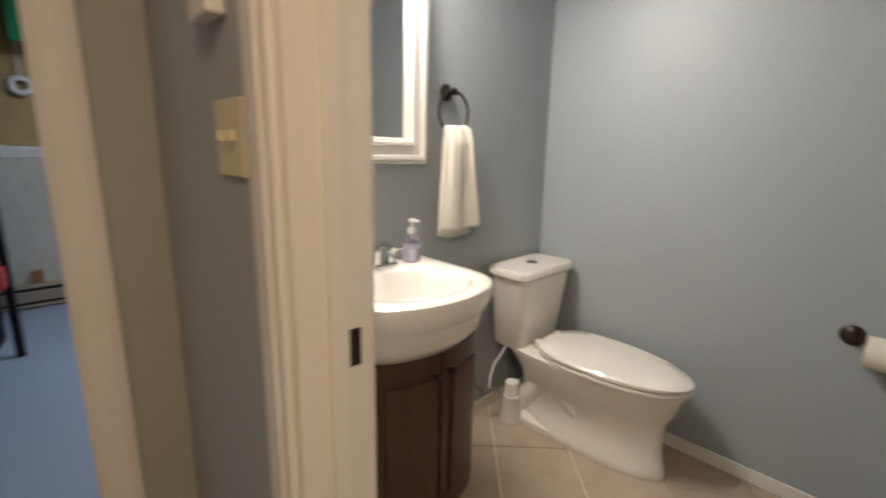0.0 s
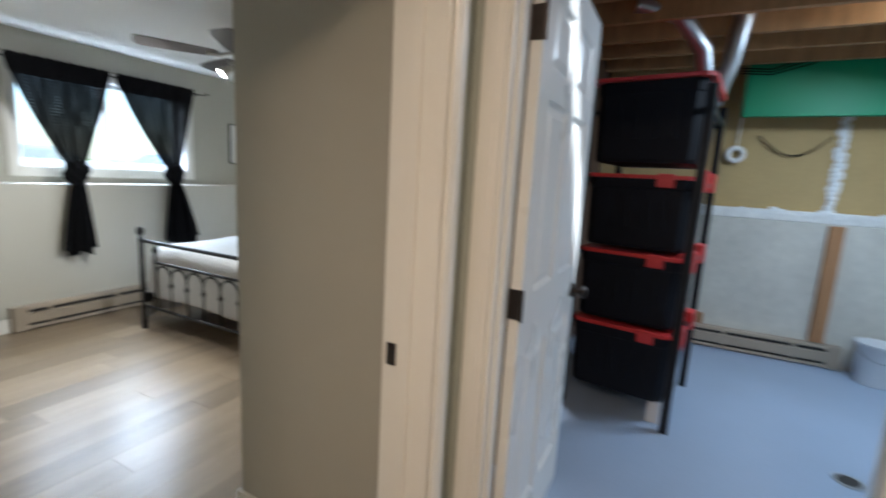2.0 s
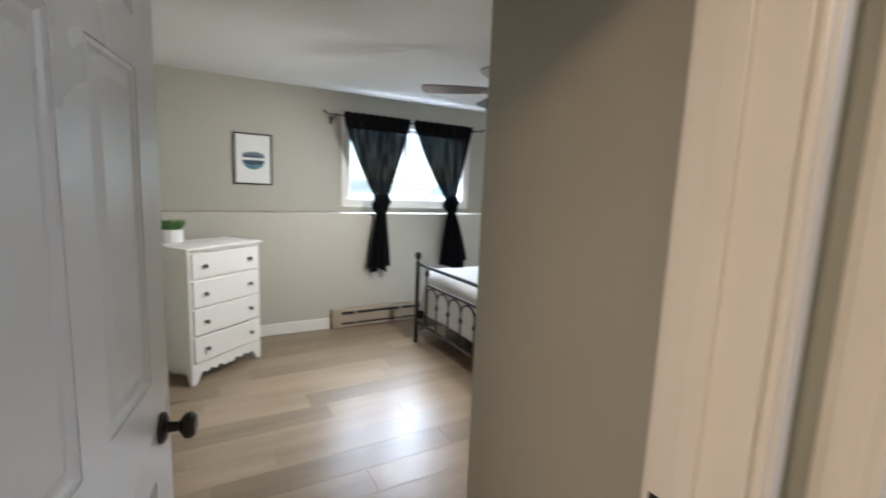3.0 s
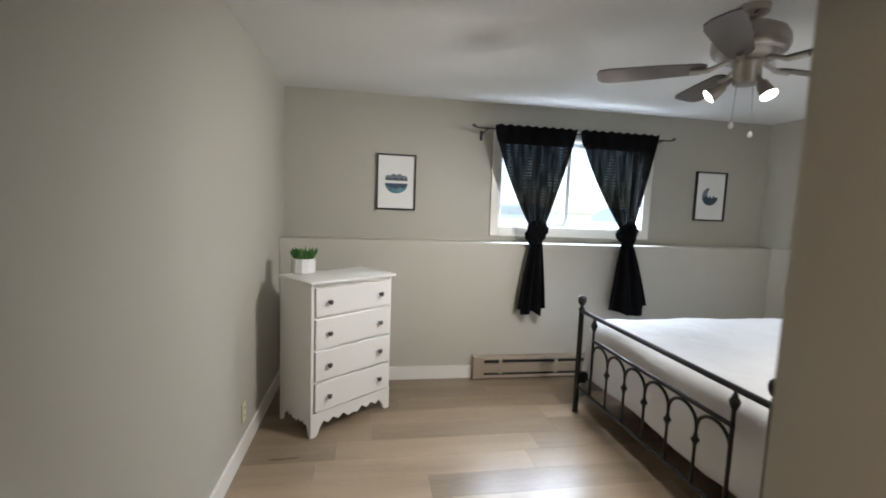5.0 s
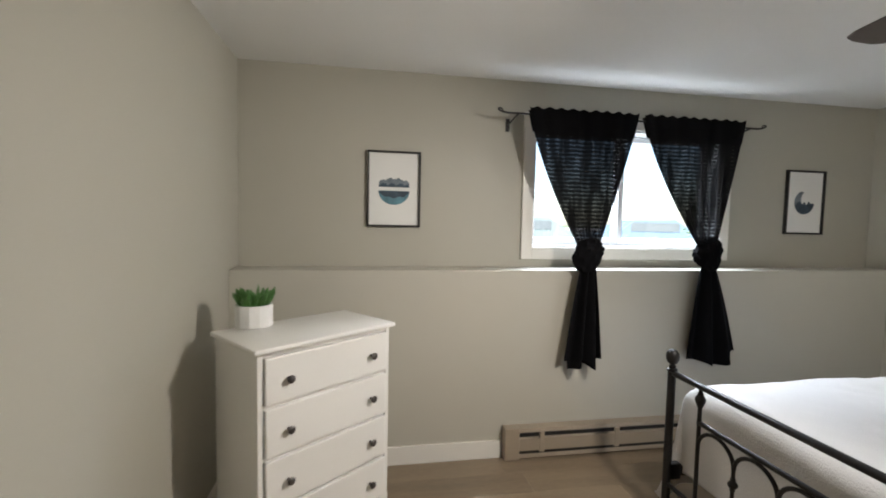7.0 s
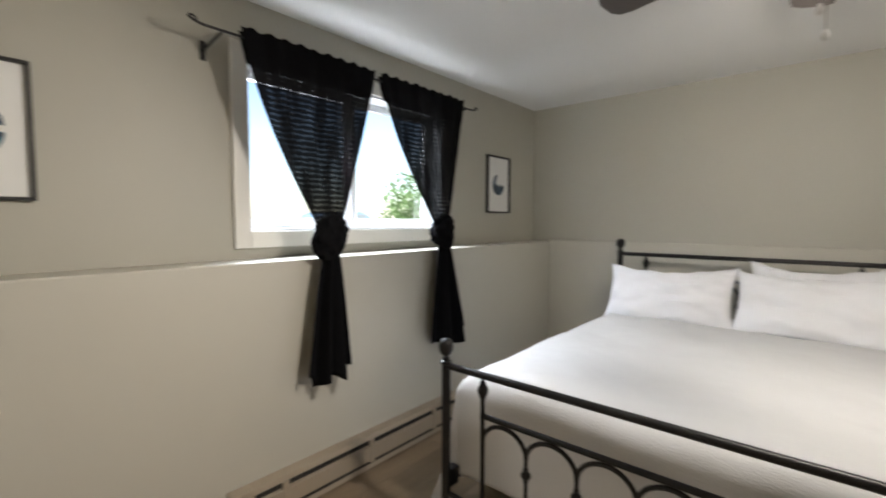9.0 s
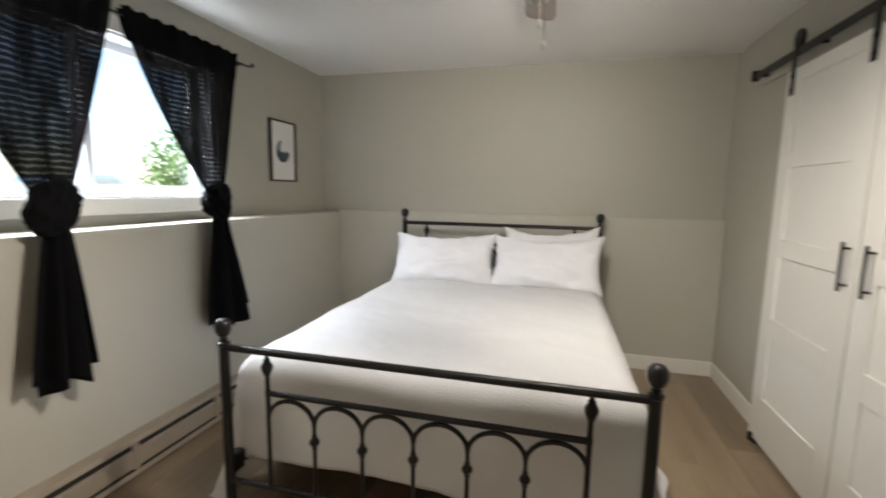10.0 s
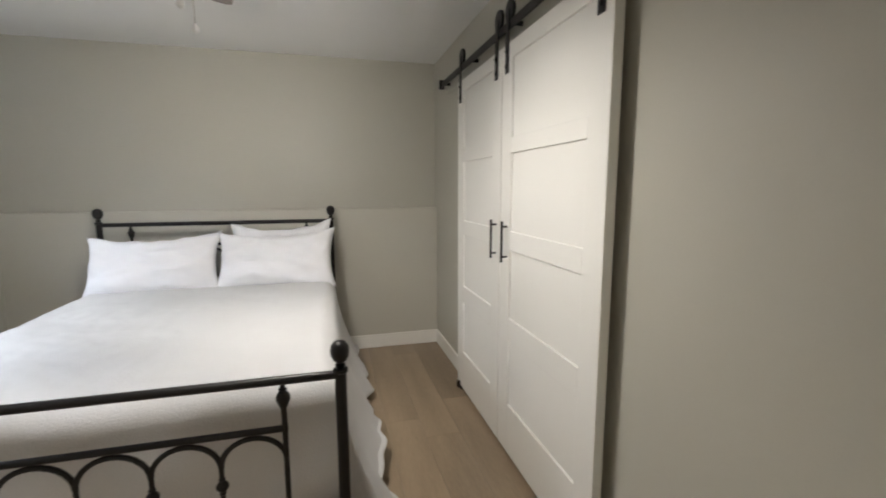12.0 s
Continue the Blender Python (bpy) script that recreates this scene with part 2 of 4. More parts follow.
def thing(name, label, category, at=(0, 0, 0), rz=0, group="", kind=""):
    ob = new(name)
    ob.empty_display_size = .1
    ob.matrix_basis = pose(*at, 0, 0, rz)
    return tagged(ob, label, category, group, kind)


def setting(name, bm, material, label="", smooth=False):
    return tagged(part(name, bm, material, smooth=smooth), label, kind="structure")


def wall(bm, axis, a0, a1, u0, u1, z0, z1, holes=()):
    """A wall a0..a1 thick across axis, u0..u1 long, with holes (u0, u1, z0, z1) through it."""
    us = sorted({u0, u1, *[h[0] for h in holes], *[h[1] for h in holes]})
    for ua, ub in zip(us, us[1:]):
        cut = [h for h in holes if h[0] <= ua and h[1] >= ub]
        spans, z = [], z0
        for h in sorted(cut, key=lambda q: q[2]):
            if h[2] > z:
                spans.append((z, h[2]))
            z = h[3]
        if z < z1:
            spans.append((z, z1))
        for za, zb in spans:
            box(bm, a0, a1, ua, ub, za, zb) if axis == "x" else box(bm, ua, ub, a0, a1, za, zb)
    return bm


# ---- structure ----
CZ = 2.345
LW, LZ = .20, 1.16          # lower furred wall under the window, its depth and ledge height
WIN = (1.77, 3.16, 1.285, 2.08)
setting("wall_west", wall(B(), "x", -.2, 0, -.14, 4.57, 0, 2.4, [WIN]), M["wall"], "greige painted bedroom wall with a wide basement window")
setting("wall_west_lower", box(B(), 0, LW, -.02, 4.45, 0, LZ, .006), M["wall_low"], "thick lower greige wall forming a ledge under the window")
setting("wall_north", wall(B(), "y", 4.45, 4.57, 0, 3.95, 0, 2.4), M["wall"], "greige painted wall behind the bed")
setting("wall_north_lower", box(B(), LW, 3.275, 4.385, 4.45, 0, 1.175, .006), M["wall_low"], "thick lower greige wall with a ledge behind the headboard")
setting("wall_south", wall(B(), "y", -.14, -.02, 0, 4.03, 0, 2.4), M["wall"], "plain greige painted bedroom wall")
setting("wall_closet", wall(B(), "x", 3.275, 3.375, 1.17, 4.45, 0, 2.4, [(2.05, 3.42, 0, 1.93)]), M["wall"], "greige closet wall behind white barn doors")
setting("wall_alcove", wall(B(), "y", 1.17, 1.35, 3.375, 4.03, 0, 2.4), M["wall"], "greige wall beside the bedroom entry")
setting("wall_entry", wall(B(), "x", 4.03, 4.17, -1.3, 1.35, 0, 2.4, [(.13, 1.025, 0, 2.05)]), M["hallwall"], "wall with the bedroom doorway")
setting("wall_hall_north", wall(B(), "y", 1.155, 1.275, 4.17, 5.3, 0, 2.4, [(4.25, 5.125, 0, 2.05)]), M["hallwall"], "hall wall with the storage room doorway")
setting("wall_hall_east", wall(B(), "x", 5.3, 5.42, -1.3, 1.26, 0, 2.4, [(-.32, .485, 0, 2.05)]), M["eastwall"], "blue-grey hall wall with the bathroom doorway")
setting("wall_hall_south", wall(B(), "y", -1.42, -1.3, 4.03, 5.42, 0, 2.4), M["hallwall"], "plain hall end wall")
setting("wall_bath_north", wall(B(), "y", 1.26, 1.38, 5.3, 7.06, 0, 2.62), M["bathwall"], "blue-grey bathroom wall behind vanity and toilet")
setting("wall_bath_east", wall(B(), "x", 7.06, 7.15, -1.0, 1.38, 0, 2.62), M["bathwall"], "blue-grey bathroom side wall")
setting("wall_bath_south", wall(B(), "y", -1.12, -1.0, 5.42, 7.15, 0, 2.4), M["bathwall"], "plain blue-grey bathroom wall")
setting("wall_bath_west", wall(B(), "x", 5.42, 5.425, -1.0, 1.26, 0, CZ, [(-.32, .485, 0, 2.05)]), M["bathwall"], "blue-grey inner face of the bathroom door wall")
setting("wall_storage_west", wall(B(), "x", 3.95, 4.05, 1.35, 4.8, 0, 2.62), M["board"], "dark brown board wall of the storage room")
setting("wall_storage_north", wall(B(), "y", 4.72, 4.85, 3.95, 7.1, 0, 2.62), M["kraft"], "unfinished tan board basement wall")
setting("wall_storage_north_lower", box(B(), 4.05, 7.0, 4.64, 4.72, 0, 1.18), M["concrete"], "whitewashed rough concrete lower foundation wall")
setting("wall_storage_east", wall(B(), "x", 7.0, 7.1, 1.38, 4.72, 0, 2.62), M["concrete"], "plain unfinished storage room wall")
setting("ceiling_bedroom", box(B(), -.2, 4.03, -.14, 4.57, CZ, CZ + .06), M["ceil"], "smooth white bedroom ceiling")
setting("ceiling_hall", box(B(), 4.03, 5.3, -1.42, 1.155, CZ, CZ + .06), M["ceil"], "white hall ceiling")
setting("ceiling_bath", box(B(), 5.3, 7.15, -1.12, 1.26, CZ, CZ + .06), M["ceil"], "white bathroom ceiling")
bm = box(B(), 3.95, 7.1, 1.275, 4.85, 2.62, 2.68)
y = 1.6
while y < 4.7:
    box(bm, 4.05, 7.0, y, y + .042, 2.40, 2.618)
    y += .40
for x in (4.9, 5.9, 6.5):
    tube(bm, [(x, 1.62, 2.43), (x + .1, 2.0, 2.59)], .022, 4)
    tube(bm, [(x + .1, 2.44, 2.42), (x, 2.8, 2.59)], .022, 4)
setting("ceiling_storage", bm, M["stud"], "exposed raw timber joists and subfloor")
setting("floor_storage", box(B(), 4.05, 7.0, 1.275, 4.72, -.1, 0), M["paintfloor"], "blue-grey painted storage room floor")
floor_bed = setting("floor_bedroom", box(B(), -.2, 5.42, -1.42, 4.57, -.12, -.013), M["subfloor"], "grey-brown oak laminate plank floor")
floor_bath = setting("floor_bath", box(B(), 5.42, 7.15, -1.12, 1.38, -.1, -.006), M["grout"], "beige square tile floor laid diagonally")

# baseboards
def skirting(name, segs, material, label):
    bm = B()
    for s in segs:
        box(bm, *s, 0, .112, .004)
    return setting(name, bm, material, label)


skirting("baseboard", [(LW, LW + .015, -.02, 1.545), (LW, 3.275, 4.37, 4.385), (.16, 4.03, -.02, -.005), (3.26, 3.275, 1.155, 1.93), (3.26, 3.275, 3.56, 4.37), (3.275, 4.03, 1.155, 1.17)],
         M["trim"], "white painted bedroom baseboard")
bm = B()
box(bm, 5.43, 7.06, 1.25, 1.26, 0, .06, .003)
box(bm, 7.05, 7.06, -1.0, 1.25, 0, .06, .003)
setting("baseboard_bath", bm, M["trim"], "low white bathroom baseboard")


def doorway(name, axis, a0, a1, u0, u1, top, label, stop_at, cw=.055):
    """Jamb, stop and casing round an opening in a wall a0..a1 thick."""
    bm = B()

    def bx(p0, p1, q0, q1, z0, z1, bv=.002):
        box(bm, p0, p1, q0, q1, z0, z1, bv) if axis == "x" else box(bm, q0, q1, p0, p1, z0, z1, bv)
    t = .018
    bx(a0 - .002, a1 + .002, u0 - .003, u0 + t, 0, top)
    bx(a0 - .002, a1 + .002, u1 - t, u1 + .003, 0, top)
    bx(a0 - .002, a1 + .002, u0 + t, u1 - t, top - t, top)
    s0, s1 = stop_at
    bx(s0, s1, u0 + t, u0 + t + .011, 0, top - t - .011)
    bx(s0, s1, u1 - t - .011, u1 - t, 0, top - t - .011)
    for f0, f1 in ((a0 - .016, a0 - .002), (a1 + .002, a1 + .016)):
        for c0, c1 in ((u0 - cw, u0 + .006), (u1 - .006, u1 + cw)):
            bx(f0, f1, c0, c1, 0, top + .055, .004)
            m = (c0 + c1) / 2
            g0, g1 = (f0 - .005, f0 + .001) if f0 < a0 else (f1 - .001, f1 + .005)
            bx(g0, g1, m - .018, m + .016, 0, top + .04, .003)
        bx(f0, f1, u0 + .006, u1 - .006, top - .006, top + .055, .004)
    return setting(name, bm, M["trim"], label)


doorway("trim_bedroom_door", "x", 4.03, 4.17, .13, 1.025, 2.05, "cream-white painted door frame of the bedroom", (4.075, 4.11))
doorway("trim_storage_door", "y", 1.155, 1.275, 4.25, 5.125, 2.05, "cream-white painted door frame of the storage room", (1.19, 1.225))
doorway("trim_bath_door", "x", 5.3, 5.42, -.32, .485, 2.05, "cream-white painted door frame of the bathroom", (5.345, 5.375), .075)


def plate(name, at, axis, label, cat):
    th = thing(name, label, cat, at)
    bm = B()
    if axis == "y":
        box(bm, -.014, .014, -.0015, .0015, -.03, .03, .001)
        part("plate", bm, M["bronze"], th)
        part("latch_hole", box(B(), -.006, .006, -.0022, -.001, -.013, .013), M["dark"], th, "dark latch hole")
    return th


plate("strike_plate", (4.052, 1.0055, .925), "y", "dark bronze strike plate on the bedroom door jamb", "strike plate")
plate("strike_plate", (5.385, .4655, 1.0), "y", "dark bronze strike plate on the bathroom door jamb", "strike plate")


# ---- doors ----
def knob(parent, at, side):
    """A round knob on a rose; side is +1 or -1 along y."""
    bm = lathe(B(), [(.031, 0), (.031, .006), (.024, .011), (.011, .013), (.010, .032), (.016, .036), (.026, .044), (.027, .055), (.020, .063), (.004, .066)], (0, 0, 0), 20, (0, side, 0))
    ob = part("knob", bm, M["bronze"], parent, "dark bronze round door knob", True)
    ob.location = at
    return ob


def panel_door(name, label, at, rz, width=.755, height=2.02, group=""):
    """A six-panel door; hinge edge at the origin, leaf along +x, 35 mm thick about y = 0."""
    th = thing(name, label, "door", at, rz, group)
    T = .0175
    st = .11
    mid = width / 2
    xs = [(st, mid - .045), (mid + .045, width - st)]
    bm = B()
    us = [0, xs[0][0], xs[0][1], xs[1][0], xs[1][1], width]
    vs = [0, .22, .84, 1.04, 1.615, 1.70, 1.905, height]
    zs = [(.22, .84), (1.04, 1.615), (1.70, 1.905)]
    for i in range(5):
        for j in range(7):
            recess = i in (1, 3) and j in (1, 3, 5)
            t = T - .009 if recess else T
            box(bm, us[i], us[i + 1], -t, t, .008 + vs[j], .008 + vs[j + 1])
    leaf = part("leaf", bm, M["white"], th)
    for x0, x1 in xs:
        for z0, z1 in zs:
            for s in (-1, 1):
                loops = []
                for ins, dep in ((.0005, .011), (.001, .002), (.007, .004), (.012, .0085), (.018, .0088), (.042, .001)):
                    q = [(x0 + ins, z0 + ins + .008), (x1 - ins, z0 + ins + .008), (x1 - ins, z1 - ins + .008), (x0 + ins, z1 - ins + .008)]
                    loops.append([(x, s * (T - dep), z) for x, z in q])
                part("panel", loft(B(), loops), M["white"], leaf)
    for s in (-1, 1):
        knob(th, (width - .065, s * T, .935), s)
    part("latch", box(B(), width - .002, width + .003, -.012, .012, .905, .965, .001), M["bronze"], th, "dark latch plate")
    for z in (.25, 1.03, 1.80):
        bm = box(B(), -.003, .0015, -.017, .017, z - .045, z + .045, .001)
        tube(bm, [(-.006, -.022, z - .047), (-.006, -.022, z + .047)], .006, 8)
        part("hinge", bm, M["bronze"], th, "dark bronze butt hinge")
    return th


panel_door("door_bedroom", "white six-panel bedroom door standing open, dark knob", (4.06, .152, 0), 168.6, .70)
panel_door("door_storage", "white six-panel storage room door standing open, dark knob", (4.285, 1.295, 0), 88, .765)

# ---- window ----
win = thing("window_1", "white vinyl sliding basement window in a wide white casing", "window", kind="structure")
y0, y1, z0, z1 = WIN
bm = B()
for a in ((0, .018, y0 - .07, y0 + .004, z0 - .075, z1 + .07), (0, .018, y1 - .004, y1 + .07, z0 - .075, z1 + .07), (0, .018, y0 + .004, y1 - .004, z1 - .004, z1 + .07), (0, .018, y0 + .004, y1 - .004, z0 - .075, z0 + .004)):
    box(bm, *a, .003)
part("casing", bm, M["trim"], win)
bm = B()
for a in ((-.19, .0, y0 + .001, y0 + .016, z0 + .016, z1 - .016), (-.19, .0, y1 - .016, y1 - .001, z0 + .016, z1 - .016), (-.19, .0, y0 + .001, y1 - .001, z0 + .001, z0 + .016), (-.19, .0, y0 + .001, y1 - .001, z1 - .016, z1 - .001)):
    box(bm, *a)
part("window_frame", bm, M["vinyl"], win)
ym = 2.44
for n, (a, b, x) in {"fixed_sash": (ym - .02, y1 - .016, -.15), "sliding_sash": (y0 + .016, ym + .03, -.115)}.items():
    bm, w = B(), .038
    zz0, zz1 = z0 + .018, z1 - .018
    box(bm, x, x + .03, a, a + w, zz0, zz1, .003)
    box(bm, x, x + .03, b - w, b, zz0, zz1, .003)
    box(bm, x, x + .03, a + w, b - w, zz0, zz0 + w + .012, .003)
    box(bm, x, x + .03, a + w, b - w, zz1 - w, zz1, .003)
    s = part("sash", bm, M["vinyl"], win, "white vinyl sash")
    p = part("pane", box(B(), x + .012, x + .016, a + w, b - w, zz0 + w + .012, zz1 - w), M["glass"], s)
    p.visible_shadow = False

# ---- curtains ----
rod = thing("curtain_rod", "thin black curtain rod with curled ends over the window", "curtain rod")
RX, RZ = .20, 2.092
part("rod", tube(B(), [(RX, 1.56, RZ), (RX, 3.20, RZ)], .006, 8), M["iron"], rod, smooth=True)
for ya, s in ((1.56, -1), (3.20, 1)):
    pts = [(RX, ya + s * q, RZ) for q in (0, .03)]
    for k in range(1, 15):
        a = k / 14 * 4.9
        r = .035 - .0015 * k
        pts.append((RX, ya + s * (.03 + .045 * min(1, k / 5) + .0 + r * math.sin(a) * .7), RZ + r * (1 - math.cos(a)) * .55))
    part("finial", tube(B(), pts, [.006] * 2 + [.006 - .0002 * k for k in range(14)], 7), M["iron"], rod, "curled iron finial", True)
    bk = tube(B(), [(0.002, ya - s * .03, RZ - .03), (RX, ya - s * .03, RZ - .005)], .006, 6)
    box(bk, .001, .008, ya - s * .03 - .012, ya - s * .03 + .012, RZ - .07, RZ + .01)
    part("bracket", bk, M["iron"], rod)


def curtain(label, ya, yb, yk, zk, ta, tb, zb, seed, flip):
    th = thing("curtain", label, "curtain", group="knotted window curtains")
    rnd = random.Random(seed)
    ph = [rnd.uniform(0, 6) for _ in range(4)]

    def fold(u, k, amp):
        return amp * (math.sin(u * 31 * k + ph[0]) * .6 + math.sin(u * 53 * k + ph[1]) * .3 + math.sin(u * 17 + ph[2]) * .5)

    def edges(z):
        q = min(1, max(0, (2.13 - z) / (2.13 - zk)))
        e = q ** 1.35
        return ya + (yk - .055 - ya) * e, yb + (yk + .055 - yb) * (q ** 1.2)

    def upper(za, zb2, amp0, dx):
        def f(u, v):
            z = za + (zb2 - za) * v
            a, b = edges(z)
            q = min(1, max(0, (2.13 - z) / (2.13 - zk)))
            zz = z + (.006 * math.sin(u * 60 + ph[3]) * (1 if v < .02 else 0)) - .05 * q * (1 - q) * math.sin(math.pi * u)
            return (RX + .014 + dx + .045 * q * q + fold(u, 1, amp0 * (1 + q * 1.4)), a + (b - a) * u, zz)
        return f
    part("header", sheet(B(), upper(2.13, 1.98, .006, .004), 60, 6), M["black"], th, "doubled opaque top hem")
    part("back_hem", sheet(B(), upper(2.12, 1.99, .006, -.022), 40, 4), M["black"], th)
    part("sheer_panel", sheet(B(), upper(1.99, zk + .03, .006, .0), 60, 30), M["sheer"], th, "sheer black cloth drawn to a knot")
    bm = B()
    loops = []
    for i in range(15):
        a = i / 14
        z = zk + .07 - .17 * a
        w = .05 + .043 * math.sin(math.pi * a) ** .7
        loops.append([(RX + .06 + .055 * math.sin(t * math.pi / 9) * (1 + .2 * math.sin(3 * t + i)), yk + w * math.cos(t * math.pi / 9) * (1 + .14 * math.sin(2 * t + .8 * i + ph[0])), z + .022 * math.sin(t * math.pi / 9 + a * 2 + flip)) for t in range(18)])
    loft(bm, loops)
    part("knot", bm, M["black"], th, "loose overhand knot", True)

    def tail(u, v):
        q = v
        e = q ** .8
        a, b = yk - .045 + (ta - yk + .045) * e, yk + .045 + (tb - yk - .045) * e
        step = zb + (.05 if u < .18 or u > .82 else 0) * 1 + .02 * math.sin(u * 9 + ph[1])
        z = zk - .06 + (step - zk + .06) * v
        x = RX + .065 + .02 * math.sin(math.pi * u) + fold(u, .55, .012 + .022 * q)
        return (max(LW + .012, x), a + (b - a) * u, z)
    tl = part("tail", sheet(B(), tail, 50, 24), M["black"], th, "gathered opaque lower end", True)
    so = tl.modifiers.new("thick", "SOLIDIFY")
    so.thickness = .004
    return th


curtain("black sheer curtain tied in a knot, one of a pair", 1.655, 2.365, 2.04, 1.275, 1.89, 2.15, .575, 3, 0)
curtain("black sheer curtain tied in a knot beside the moon print", 2.40, 3.125, 2.86, 1.285, 2.72, 3.12, .565, 8, 1.5)

# ---- baseboard heaters ----


def heater(label, at, rz, length):
    th = thing("baseboard_heater", label, "heater", at, rz)
    prof = [(0, .012), (.055, .012), (.055, .02), (.05, .035), (.05, .055), (.066, .062), (.066, .135), (.05, .142), (.05, .165), (.062, .175), (.055, .195), (0, .2)]
    loops = [[(x, y, z) for y, z in prof] for x in (.0, length)]
    part("body", loft(B(), loops), M["heater"], th)
    part("slot", box(B(), .1, length - .06, .047, .0525, .144, .166), M["dark"], th, "dark air outlet slot")
    part("slot", box(B(), .1, length - .06, .047, .0525, .037, .056), M["dark"], th, "dark air inlet slot")
    for x in (-.002, length - .09):
        part("end_cap", box(B(), x, x + .092, 0, .069, .008, .203, .004), M["heater"], th)
    k = 0
    while .3 + k * .5 < length - .2:
        part("bracket", box(B(), .3 + k * .5, .33 + k * .5, .052, .0685, .05, .172, .002), M["heater"], th)
        k += 1
    return th


heater("beige metal baseboard heater under the bedroom window", (LW, 4.10, 0), -90, 2.55)
heater("pale baseboard heater along the storage room wall", (6.08, 4.64, 0), 180, 1.95)

# ---- pictures ----


def picture(label, yc, zc, w, h, kind):
    th = thing("framed_picture", label, "picture", (0, yc, zc), group="framed landscape prints")
    bm, t = B(), .012
    for a in ((-w / 2, -w / 2 + t, -h / 2, h / 2), (w / 2 - t, w / 2, -h / 2, h / 2), (-w / 2 + t, w / 2 - t, -h / 2, -h / 2 + t), (-w / 2 + t, w / 2 - t, h / 2 - t, h / 2)):
        box(bm, .001, .026, *a, .0015)
    part("frame", bm, M["frameblack"], th)
    part("paper", box(B(), .002, .010, -w / 2 + t, w / 2 - t, -h / 2 + t, h / 2 - t), M["paper"], th)
    R = .095 if kind else .085

    def blob(name, pts, x, m):
        b = B()
        lo, hi = [b.verts.new((x, p, q)) for p, q in pts], [b.verts.new((x + .0008, p, q)) for p, q in pts]
        b.faces.new(hi)
        b.faces.new(lo[::-1])
        for i in range(len(pts)):
            b.faces.new((lo[i], lo[(i + 1) % len(pts)], hi[(i + 1) % len(pts)], hi[i]))
        part(name, b, m, th)
    if kind:
        up = [(-R * math.cos(a), .01 + R * math.sin(a) * .9) for a in [.05]] + [(R * (-.95 + 1.9 * k / 24), .03 + .035 * math.sqrt(max(0, 1 - (-.95 + 1.9 * k / 24) ** 2)) + .005 * math.sin(k * .9) + .003 * math.sin(k * 2.1)) for k in range(25)] + [(R * math.cos(.05), .012)]
        blob("print_hills", up, .0103, M["inkgrey"])
        up2 = [(-R * .96, .012)] + [(R * (-.93 + 1.86 * k / 24), .022 + .014 * abs(math.sin(k * .45)) + .004 * math.sin(k * 2.7)) for k in range(25)] + [(R * .96, .012)]
        blob("print_shore", up2, .0112, M["inkdark"])
        lo2 = [(R * math.cos(a), -.01 - (R - .005) * math.sin(a) * .95) for a in [math.pi * k / 24 for k in range(25)]]
        blob("print_lake", lo2, .0103, M["inkteal"])
        lo3 = [(R * .98 * math.cos(a), -.012 - .04 * math.sin(a) - .004 * math.sin(9 * a)) for a in [math.pi * k / 24 for k in range(25)]]
        blob("print_reflection", lo3, .0112, M["inkdark"])
    else:
        moon = [(R * math.cos(a), R * math.sin(a)) for a in [1.9 + 4.2 * k / 24 for k in range(25)]]
        moon += [(.035 + R * .75 * math.cos(a), .025 + R * .75 * math.sin(a)) for a in [5.6 - 3.3 * k / 16 for k in range(17)]]
        blob("print_moon", moon, .0103, M["inkgrey"])
        hill = [(R * math.cos(a), R * math.sin(a) * .98) for a in [3.5 + 2.7 * k / 20 for k in range(21)]] + [(.05, -.005), (.035, .01), (.02, -.02), (.0, .005), (-.02, -.015), (-.04, .01), (-.06, -.005)]
        blob("print_forest", hill, .0112, M["inkdark"])
    return th


picture("black framed print of a lake under hills, white mat", .877, 1.635, .325, .46, 1)
picture("black framed moon and forest print, white mat", 3.85, 1.636, .325, .46, 0)

# ---- bed ----
XL, XR, YF, YH = .885, 2.400, 2.162, 4.215
bed = thing("bed", "black iron double bed frame with an arched footboard", "bed")


def post(x, y, top):
    bm = lathe(B(), [(.021, 0), (.021, .004), (.019, .02), (.019, top - .075), (.024, top - .072), (.024, top - .062), (.013, top - .058), (.017, top - .048), (.010, top - .042), (.021, top - .034), (.029, top - .018), (.031, top), (.028, top + .016), (.018, top + .028), (.003, top + .032)], (x, y, 0), 18)
    return part("post", bm, M["iron"], bed, "round iron post with ball finial", True)


for x in (XL, XR):
    post(x, YF, .826)
    post(x, YH, 1.176)


